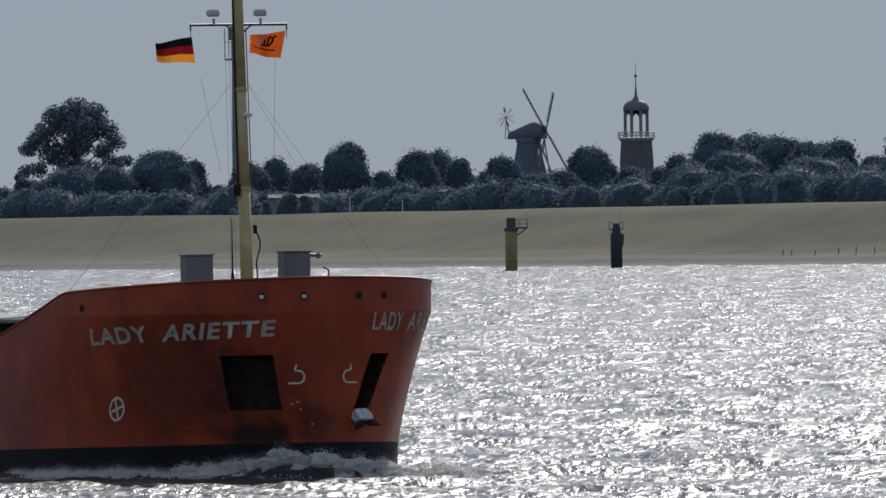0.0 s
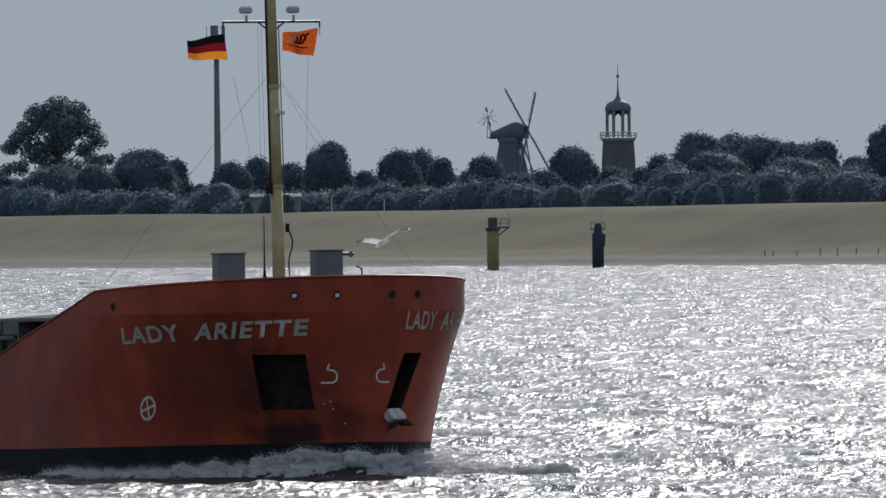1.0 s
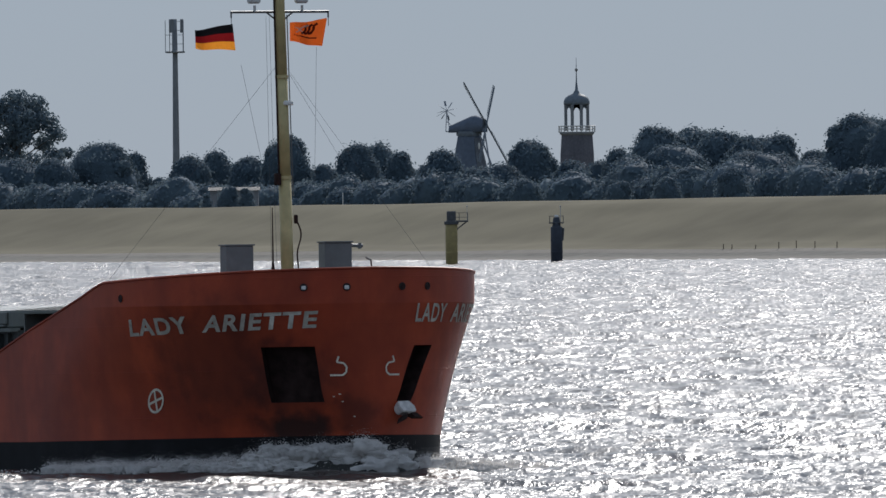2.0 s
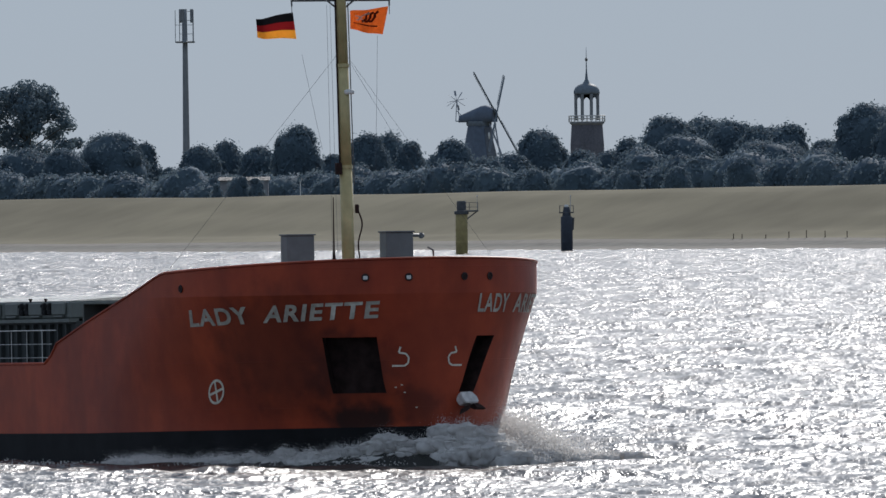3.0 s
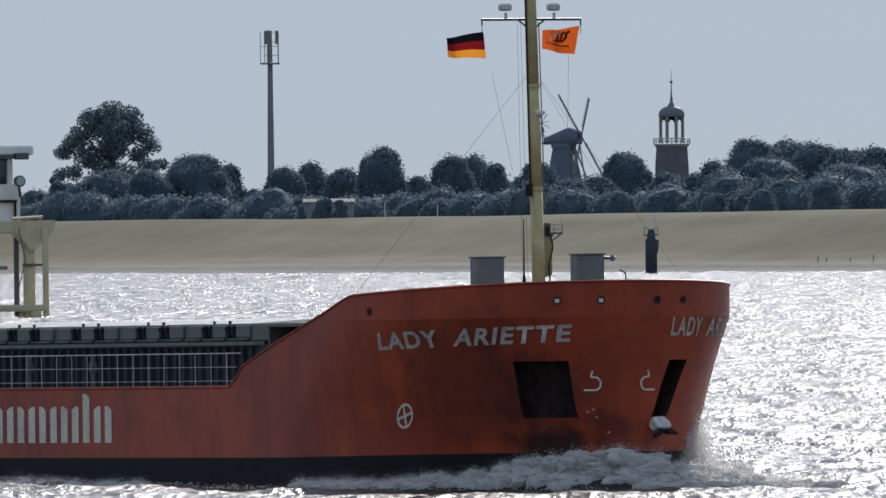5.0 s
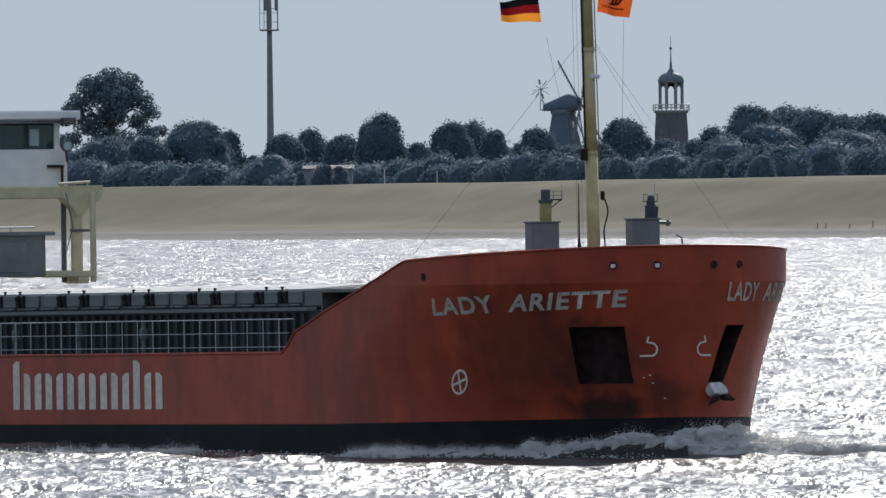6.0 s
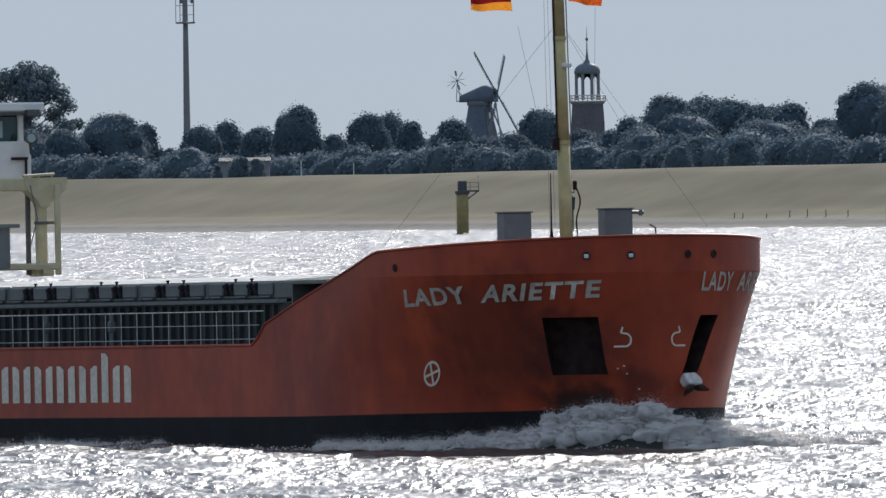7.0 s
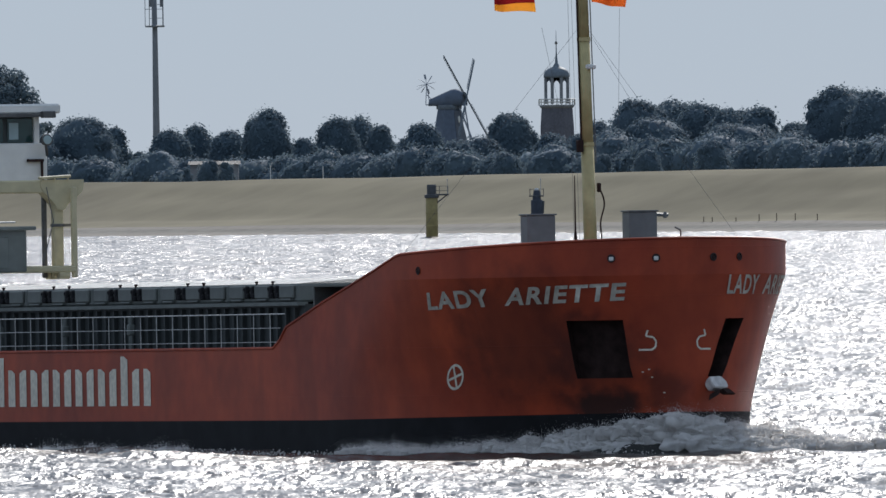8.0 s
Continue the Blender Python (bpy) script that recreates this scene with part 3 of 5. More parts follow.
for k in (-0.9, 0.82):
    bm = bmesh.new()
    rod(bm, mast_at(15.2, dy=k), mast_at(15.42, dy=k), 0.05)
    box(bm, *mast_at(15.6, dy=k - 0.04, dx=0.05), 0.3, 0.42, 0.24, 0.06)
    part("floodlight", bm, M_RAIL, mast, "grey deck floodlight", False)
bm = bmesh.new()
turned(bm, [(0.17, -0.06), (0.2, -0.02), (0.2, 0.06), (0.16, 0.1)], 12, Matrix.Translation(mast_at(12.1, 0.12, 0.14)))
part("mast_lamp", bm, M_WHITE, mast, "round mast light housing")
bm = bmesh.new()
box(bm, *mast_at(9.55, 0.1, -0.3), 0.22, 0.2, 0.4, 0.03)
rod(bm, mast_at(9.55, 0.1, -0.1), mast_at(9.55, 0.1, -0.3), 0.03)
part("ship_horn", bm, M_DARK, mast, "black horn box")
bm = bmesh.new()
rod(bm, mast_at(9.0, 0.1, 0.25), mast_at(15.1, 0.1, 0.22), 0.02, n=5)
part("mast_conduit", bm, M_STEEL, mast, "grey cable conduit")
bm = bmesh.new()
rod(bm, mast_at(9.7, 0.06, -0.23), mast_at(18.0, 0.06, -0.21), 0.03, n=6)
for i in range(12):
    rod(bm, mast_at(9.9 + 0.65 * i, 0.06, -0.24), mast_at(9.9 + 0.65 * i, 0.02, -0.12), 0.018, n=4)
part("mast_ladder", bm, M_DARK, mast, "dark ladder rail on brackets")
bm = bmesh.new()
prev = None
for i in range(22):
    a = i / 21
    p = mast_at(8.35 - 2.0 * a, 0.1, 0.28 + 0.28 * math.sin(a * 3.0) * (0.6 + 0.4 * math.sin(a * 7)))
    if prev:
        rod(bm, prev, p, 0.028, n=6)
    prev = p
box(bm, *mast_at(8.2, 0.1, 0.32), 0.14, 0.12, 0.3, 0.03)
part("cable", bm, M_DARK, mast, "hanging black cable")
bm = bmesh.new()
for p, q in ((mast_at(13.35, 0, -0.2), Vector((-9.4, -6.15, 6.0))), (mast_at(13.3, 0, 0.2), Vector((-9.4, 6.15, 6.0))),
             (mast_at(13.1, 0.2, 0.2), mast_at(9.0, 2.2, 1.9)), (mast_at(15.05, 0, -0.50), mast_at(5.3, 0.1, -0.62)), (mast_at(15.05, 0, -0.38), mast_at(5.3, 0.1, -0.42)),
             (mast_at(14.0, 0, 1.3), mast_at(9.4, 0.2, 1.0)), (mast_at(13.4, 0, -1.45), mast_at(10.2, 0.2, -0.9))):
    rod(bm, p, q, 0.005, n=4)
part("stay_wire", bm, M_STEEL, mast, "thin rigging wires")
bm = bmesh.new()
rod(bm, mast_at(5.2, 0.1, -0.55), mast_at(6.0, 0.1, -0.55), 0.03, n=6)
turned(bm, [(0.02, 6.0), (0.06, 6.2), (0.07, 6.5), (0.03, 6.8), (0.015, 8.6)], 8, Matrix.Translation((-8.0, -0.55, 0)))
part("turnbuckle", bm, M_DARK, ship, "black rigging turnbuckle")


def flag_point(f, a, b, lift=0.0):
    """A point of a flag's cloth: a from hoist to fly, b from head to foot."""
    y = f["y"] - a * f["width"] + f["slant"] * b * (1 - a)
    x = 0.14 * math.sin(a * 6.5 + f["ripple"] + b * 0.9) * (0.2 + a) - a * 0.25 + lift
    z = f["z"] - f["drop"] * a - b * (f["hoist"] * (1 - a) + f["fly"] * a) + 0.05 * math.sin(a * 6 + f["ripple"]) * a
    return mast_at(15.2) + Vector((x, y, z - 15.2))


def flag(name, f, stripes, label):
    """A rippled flag blown to starboard and aft."""
    bm = bmesh.new()
    nu, nv = 18, 12
    g = [[bm.verts.new(flag_point(f, i / nu, j / nv)) for j in range(nv + 1)] for i in range(nu + 1)]
    for i in range(nu):
        for j in range(nv):
            q = bm.faces.new((g[i][j], g[i + 1][j], g[i + 1][j + 1], g[i][j + 1]))
            q.material_index = min(len(stripes) - 1, j * len(stripes) // nv)
            q.smooth = True
    bmesh.ops.solidify(bm, geom=bm.faces[:], thickness=0.006)
    return part(name, bm, stripes, ship, label)


def on_flag(f, path, wide, material, owner, name):
    """A painted stroke that follows the cloth."""
    bm = bmesh.new()
    rows = []
    for i, (a, b) in enumerate(path):
        p, q = path[max(0, i - 1)], path[min(len(path) - 1, i + 1)]
        n = Vector((-(q[1] - p[1]) * f["hoist"], (q[0] - p[0]) * f["width"])).normalized() * wide / 2
        rows.append([bm.verts.new(flag_point(f, a + n.x / f["width"] * k, b + n.y / f["hoist"] * k, 0.02)) for k in (-1, 1)])
    for r0, r1 in zip(rows, rows[1:]):
        bm.faces.new((r0[0], r1[0], r1[1], r0[1]))
    part(name, bm, material, owner)


def cloth(name, base):
    return let_light_through(mat(name, base, 0.85, vary=0.12, scale=8, spec=0.1), base, 0.6)


C_BLACK, C_RED, C_GOLD, C_ORANGE, C_PALE, C_BROWN = cloth("black_cloth", (0.012, 0.012, 0.015)), cloth("red_cloth", (0.30, 0.018, 0.022)), cloth("gold_cloth", (0.88, 0.42, 0.05)), cloth("orange_cloth", (0.72, 0.165, 0.03)), cloth("pale_cloth", (0.80, 0.74, 0.66)), cloth("brown_cloth", (0.10, 0.03, 0.02))
STATE = dict(y=-1.72, z=14.80, width=1.27, hoist=0.89, fly=0.62, drop=0.20, slant=0.10, ripple=0.3)
HOUSE = dict(y=1.74, z=14.98, width=1.29, hoist=0.93, fly=0.62, drop=0.10, slant=-0.25, ripple=2.2)
banner = flag("courtesy_flag", STATE, [C_BLACK, C_RED, C_GOLD], "black red and gold striped flag blowing from the crosstree")
fl = flag("house_flag", HOUSE, [C_ORANGE], "orange house flag with a pale swirl and dark strokes")
for a0 in (0.28, 0.40, 0.52):
    on_flag(HOUSE, [(a0 - 0.05, 0.14), (a0 + 0.03, 0.22), (a0 + 0.03, 0.36), (a0 + 0.10, 0.50), (a0 + 0.18, 0.52)], 0.10, C_BROWN, fl, "emblem_stroke")
on_flag(HOUSE, [(0.45, 0.16), (0.60, 0.20), (0.72, 0.32), (0.80, 0.48), (0.86, 0.50)], 0.07, C_PALE, fl, "emblem_swirl")
on_flag(HOUSE, [(0.62, 0.52), (0.70, 0.42), (0.80, 0.30), (0.88, 0.28)], 0.07, C_PALE, fl, "emblem_swirl")
on_flag(HOUSE, [(0.20, 0.72), (0.45, 0.70), (0.70, 0.66), (0.92, 0.64)], 0.05, C_BROWN, fl, "emblem_bar")
for y in (-1.76, 1.76):
    bm = bmesh.new()
    rod(bm, mast_at(15.0, 0, y), mast_at(14.72, 0, y), 0.012, n=4)
    part("halyard", bm, M_STEEL, mast)

# forecastle vents
for y, z in ((-1.82, 7.33), (1.75, 7.4)):
    bm = bmesh.new()
    box(bm, -8.1, y, (5.1 + z) / 2, 0.62, 0.98, z - 5.1, 0.03)
    v = part("vent_box", bm, M_VENT, ship, "grey steel vent housing")
    bm = bmesh.new()
    box(bm, -8.1, y, z + 0.02, 0.7, 1.06, 0.05, 0.01)
    part("vent_lid", bm, M_VENT, v)
    if y > 0:
        bm = bmesh.new()
        rod(bm, (-8.0, y + 0.4, z - 0.1), (-8.0, y + 0.95, z - 0.12), 0.06)
        box(bm, -8.0, y + 0.85, z - 0.12, 0.15, 0.1, 0.2, 0.02)
        part("vent_arm", bm, M_VENT, v)
        bm = bmesh.new()
        box(bm, -7.7, y - 0.55, 6.42, 0.5, 1.1, 0.12, 0.02)
        part("winch_cover", bm, M_VENT, ship)
bm = bmesh.new()
rod(bm, (-1.6, 0.5, 5.1), (-1.4, 0.35, 6.75), 0.03)
rod(bm, (-1.4, 0.35, 6.75), (-1.55, 0.22, 6.85), 0.03)
part("davit", bm, M_STEEL, ship, "small bent jackstaff")

# hatch coaming, covers, deck rail
bm = bmesh.new()
box(bm, -44.5, 0, 3.8, 49, 10.4, 1.6)
M_COAMING = mat("coaming_dark_paint", (0.036, 0.043, 0.043), 0.6, vary=0.3, scale=1.5)
coam = part("hatch_coaming", bm, M_COAMING, ship, "dark hatch coaming")
bm = bmesh.new()
box(bm, 0, 0, 0, 0.05, 0.16, 1.4)
stay = shape("coaming_stay", bm, M_COAMING)
for i in range(62):
    for k in (-1, 1):
        piece("coaming_stay", stay, coam, (-20.6 - 0.78 * i, 5.27 * k, 3.8))
for k in (-1, 1):
    bm = bmesh.new()
    box(bm, -44.5, 5.28 * k, 4.62, 49, 0.36, 0.12)
    part("coaming_top", bm, M_GREY, coam)
# top plates far paler than the grey sides: sun glare put into the colour
M_COVER = mat("hatch_top_glare_white", (0.74, 0.74, 0.72), 0.4, vary=0.12, scale=1.5)
bm = bmesh.new()
box(bm, 0, 0, 0.02, 1.25, 0.1, 0.44, 0.04)
box(bm, 0, 0.0, -0.24, 0.9, 0.14, 0.06, 0.02)
cleat = shape("side_plate", bm, M_GREY)
bm = bmesh.new()
box(bm, 0, 0, 0, 0.22, 0.16, 0.42, 0.05)
box(bm, 0.16, 0, -0.12, 0.16, 0.18, 0.18, 0.04)
box(bm, -0.12, 0, 0.1, 0.14, 0.18, 0.14, 0.04)
clamp = shape("clamp", bm, M_BOOT)
bm = bmesh.new()
rod(bm, (0, 0, -0.3), (0, 0, 0.04), 0.04, n=6)
box(bm, 0, 0, 0.05, 0.11, 0.11, 0.06, 0.02)
lug = shape("lifting_lug", bm, M_DARK)
for i in range(8):
    x = -23.3 - 6.2 * i
    bm = bmesh.new()
    box(bm, x, 0, 4.98, 6.06, 10.7, 0.6, 0.06)
    cov = part("hatch_cover", bm, M_GREY, ship, "grey steel hatch cover panel")
    bm = bmesh.new()
    ys = [(-5.3, 5.29), (-3.6, 5.40), (-1.8, 5.46), (0, 5.48), (1.8, 5.46), (3.6, 5.40), (5.3, 5.29)]
    g = [[bm.verts.new((x + e, y, z)) for y, z in ys] for e in (-3.0, 3.0)]
    for i in range(6):
        bm.faces.new((g[0][i], g[0][i + 1], g[1][i + 1], g[1][i]))
    bmesh.ops.solidify(bm, geom=bm.faces[:], thickness=0.03)
    part("cover_plate", bm, M_COVER, cov, "cambered top plate, whitened for the sun's glare")
    for dx in (-2.25, 0.0, 2.2):
        for k in (-1, 1):
            piece("side_plate", cleat, cov, (x + dx, 5.40 * k, 5.0))
    for dx in (-1.35, -0.82, 0.8, 1.32):
        for k in (-1, 1):
            piece("clamp", clamp, cov, (x + dx, 5.40 * k, 5.02))
    for dx in (-0.75, 0.7):
        for k in (-1, 1):
            piece("lifting_lug", lug, cov, (x + dx, 5.3 * k, 5.3))
for sgn in (-1, 1):
    rail = new("deck_rail")
    rail.parent = ship
    rail["label"] = "grey three-wire deck railing"
    y = sgn * 6.22
    bm = bmesh.new()
    for z, r in ((4.29, 0.018), (3.83, 0.011), (3.37, 0.011)):
        rod(bm, (-19.3 if z > 4 else -19.7, y, z), (-74, y, z), r, n=6)
    part("rail_wire", bm, M_RAIL, rail)
    for i in range(37):
        bm = bmesh.new()
        x = -20.6 - 1.46 * i
        rod(bm, (x, y, 3.1), (x, y, 4.29), 0.016, n=6)
        part("stanchion", bm, M_RAIL, rail)
    for x in (-34.5, -40.6, -46.8):
        bm = bmesh.new()
        box(bm, x, sgn * 5.7, 3.85, 0.2, 0.26, 0.4, 0.05)
        rod(bm, (x, sgn * 5.7, 3.1), (x, sgn * 5.7, 4.3), 0.09)
        part("deck_pipe", bm, M_GREY, rail, "grey air pipe heads")

# hatch gantry, deck house and bridge at the stern end
bm = bmesh.new()
box(bm, -69.2, 0, 8.42, 0.6, 11.0, 0.46, 0.05)
gan = part("hatch_gantry", bm, M_CREAM, ship, "cream painted hatch gantry crane")
for k in (-1, 1):
    bm = bmesh.new()
    box(bm, -69.2, 5.12 * k, 6.8, 0.34, 0.36, 3.0, 0.04)
    box(bm, -68.6, 5.52 * k, 6.8, 0.16, 0.2, 3.2, 0.03)
    lo = None
    for y0, y1, z in ((5.0, 5.3, 7.6), (4.92, 5.42, 7.8), (4.75, 5.7, 8.0), (4.5, 5.95, 8.22), (4.4, 6.02, 8.42), (4.4, 6.02, 8.66)):
        hi = [bm.verts.new((-69.2 + x, y * k, z)) for x, y in ((-0.33, y0), (0.33, y0), (0.33, y1), (-0.33, y1))]
        for i in range(4):
            if lo:
                bm.faces.new((lo[i], lo[(i + 1) % 4], hi[(i + 1) % 4], hi[i]))
        lo = hi
    bm.faces.new(lo)
    bmesh.ops.recalc_face_normals(bm, faces=bm.faces[:])
    leg = part("gantry_leg", bm, M_CREAM, gan)
    bm = bmesh.new()
    box(bm, -69.6, 4.78 * k, 6.8, 0.16, 0.16, 3.2, 0.02)
    box(bm, -69.0, 5.2 * k, 7.05, 0.1, 0.8, 0.1)
    part("leg_brace", bm, M_STEEL, gan, "dark steel brace")
    bm = bmesh.new()
    box(bm, -69.2, 4.15 * k, 5.5, 1.5, 2.8, 0.24, 0.05)
    for a in range(3):
        rod(bm, (-69.8 + 0.6 * a, 4.9 * k, 5.3), (-69.8 + 0.6 * a, 5.3 * k, 5.3), 0.15, n=10)
    part("gantry_bogie", bm, M_CREAM, gan)
    bm = bmesh.new()
    rod(bm, (-68.6, 4.5 * k, 8.4), (-68.6, 4.75 * k, 7.2), 0.02, n=5)
    rod(bm, (-68.6, 4.75 * k, 7.2), (-68.6, 4.3 * k, 5.6), 0.02, n=5)
    part("hoist_wire", bm, M_STEEL, gan)
    bm = bmesh.new()
    rod(bm, (-68.8, 4.3 * k, 8.72), (-68.8, 5.5 * k, 8.78), 0.05)
    for a in range(3):
        rod(bm, (-68.8, (4.4 + 0.5 * a) * k, 8.6), (-68.8, (4.4 + 0.5 * a) * k, 8.76), 0.03, n=5)
    part("top_rail", bm, M_CREAM, gan)
bm = bmesh.new()
box(bm, -66.5, 1.5, 6.35, 1.4, 2.3, 1.5, 0.04)
cab = part("winch_house", bm, M_GREY, ship, "grey steel winch house with a flat roof")
bm = bmesh.new()
box(bm, -66.5, 1.5, 7.14, 1.8, 2.9, 0.14, 0.03)
part("winch_house_roof", bm, M_GREY, cab)
bm = bmesh.new()
rod(bm, (-66.0, 0.6, 7.36), (-66.0, 2.3, 7.36), 0.03)
rod(bm, (-66.0, 1.4, 7.2), (-66.0, 1.4, 7.36), 0.03)
part("roof_handrail", bm, M_RAIL, cab)
bm = bmesh.new()
box(bm, -65.78, 1.35, 6.3, 0.05, 1.2, 1.1, 0.02)
part("winch_house_door", bm, M_GREY, cab)
bm = bmesh.new()
box(bm, -76.2, 0, 9.2, 8.0, 11.9, 1.5, 0.05)
box(bm, -76.7, 0, 10.5, 8.2, 11.5, 1.2)
box(bm, -77.0, 0, 5.6, 8.0, 5.8, 6.0)
bridge = part("bridge", bm, M_WHITE, ship, "white wheelhouse with dark windows")
bm = bmesh.new()
box(bm, -75.9, 0, 11.16, 8.0, 12.75, 0.34, 0.06)
part("bridge_roof", bm, M_WHITE, bridge)
bm = bmesh.new()
box(bm, -72.0, 0, 10.93, 0.3, 12.3, 0.12)
part("eave", bm, M_STEEL, bridge)
M_GLASS = mat("dark_window_glass", (0.015, 0.048, 0.046), 0.08, vary=0.2, scale=2)
M_PALEGLASS = mat("pale_window_glass", (0.30, 0.40, 0.42), 0.1, vary=0.1, scale=2)
bm = bmesh.new()
box(bm, -72.56, 0, 10.4, 0.06, 11.3, 1.0)
part("window_band", bm, mat("window_frame_dark", (0.03, 0.04, 0.04), 0.5, vary=0.2, scale=3), bridge, "dark window band")
for i in range(10):
    bm = bmesh.new()
    y = -5.05 + 1.12 * i
    box(bm, -72.5, y, 10.4, 0.05, 0.96, 0.86, 0.01)
    w = part("wheelhouse_window", bm, M_GLASS, bridge, "dark tinted wheelhouse window")
    # pale plates laid on two windows paint the daylight from the far side
    if i in (2, 9):
        bm = bmesh.new()
        box(bm, -72.46, y - 0.25, 10.38, 0.03, 0.36, 0.6, 0.01)
        part("daylight_plate", bm, M_PALEGLASS, bridge, "pale plate standing for daylight through the wheelhouse")
bm = bmesh.new()
box(bm, -72.45, 5.62, 10.4, 0.2, 0.2, 1.0, 0.02)
part("corner_post", bm, M_WHITE, bridge)
bm = bmesh.new()
turned(bm, [(0.1, -0.12), (0.2, -0.08), (0.21, 0.1), (0.17, 0.12)], 16, Matrix.Translation((-71.8, 5.76, 10.05)) @ pose(0, 0, 0, 0, 90, 0))
rod(bm, (-72.1, 5.9, 9.5), (-71.9, 5.78, 9.9), 0.05)
part("searchlight", bm, M_STEEL, bridge, "round searchlight")
bm = bmesh.new()
turned(bm, [(0.02, 0.0), (0.16, 0.0), (0.15, 0.02)], 16, Matrix.Translation((-71.67, 5.76, 10.05)) @ pose(0, 0, 0, 0, 90, 0))
part("searchlight_glass", bm, M_PALEGLASS, bridge, "pale lamp glass")
bm = bmesh.new()
rod(bm, (-72.1, 5.7, 8.5), (-72.1, 5.7, 9.3), 0.05)
box(bm, -72.1, 5.45, 9.33, 0.16, 0.6, 0.1)
part("bridge_bracket", bm, M_DARK, bridge)
bm = bmesh.new()
box(bm, -71.8, 5.85, 10.95, 0.3, 0.5, 0.24, 0.03)
part("side_light_box", bm, M_STEEL, bridge)

for top, up in ((gan, 0.55), (cab, 0.35), (bridge, 0.6)):
    top.location.z = up


# ---- beyond the dike ----
def level(u, v):
    """Bearing and drop with the horizon made level."""
    du, dv = u - 784, v - 371
    return du - 0.00436 * dv, dv + 0.00436 * du


def land(u, inland):
    """Distance at which a bearing reaches a line that lies so many metres inland of the shore."""
    return (SHORE.dot(INLAND) + inland) / (INLAND.y + INLAND.x * u / FOCAL)


def spot(u, v, inland):
    a, b = level(u, v)
    return far(a, b, land(a, inland))


def spray_of_leaves(bm, p, out, s, rng):
    q = out.to_track_quat("Z", "Y").to_matrix() @ Euler((0, 0, rng.random() * 6.28)).to_matrix()
    bm.faces.new([bm.verts.new(p + q @ Vector(o) * s) for o in ((-0.5, -0.35, 0), (0.15, -0.5, 0.1), (0.55, 0.1, 0), (0.0, 0.5, -0.1), (-0.45, 0.25, 0.05))])


def scatter(rng, k):
    return Vector((rng.gauss(0, k), rng.gauss(0, k), rng.gauss(0, k)))


def leaf_clump(bm, c, r, rng, count, size):
    """Leaf sprays all through an airy lobe."""
    for _ in range(count):
        d = scatter(rng, 1).normalized()
        p = c + Vector((d.x * r.x, d.y * r.y, d.z * r.z)) * (1.12 * rng.random() ** 0.4)
        spray_of_leaves(bm, p, d + scatter(rng, 0.4), size * (0.4 + 0.6 * rng.random()), rng)


def lump(bm, c, r, rng, count, size):
    """A dense lobe: an uneven mass clad in leaf sprays that lie on it like shingles, a few standing off."""
    g = bmesh.ops.create_icosphere(bm, subdivisions=3, radius=1)
    o = rng.random() * 50
    for v in g["verts"]:
        n = 0.86 + 0.18 * noise.noise(v.co * 1.6 + Vector((o, 0, 0))) + 0.13 * noise.noise(v.co * 3.6 + Vector((0, o, 0))) + 0.07 * noise.noise(v.co * 8 + Vector((0, 0, o)))
        v.co = c + Vector((v.co.x * r.x, v.co.y * r.y, v.co.z * r.z)) * n
    skin = [v.co.copy() for v in g["verts"]]
    for f in {f for v in g["verts"] for f in v.link_faces}:
        f.smooth = True
    gap = 0.11 * (r.x + r.z)
    for i in range(count):
        p = rng.choice(skin)
        d = p - c
        out = Vector((d.x / r.x ** 2, d.y / r.y ** 2, d.z / r.z ** 2)).normalized()
        side = scatter(rng, gap)
        side -= out * side.dot(out)
        stand = 0.02 + 0.10 * rng.random() + (0.17 * rng.random() ** 2 if i % 4 == 0 else 0)
        spray_of_leaves(bm, p + side * 0.8 + out * stand * min(2.2, r.z), out + scatter(rng, 0.22), size * (0.4 + 0.6 * rng.random()), rng)


TREE_COUNT = [0]


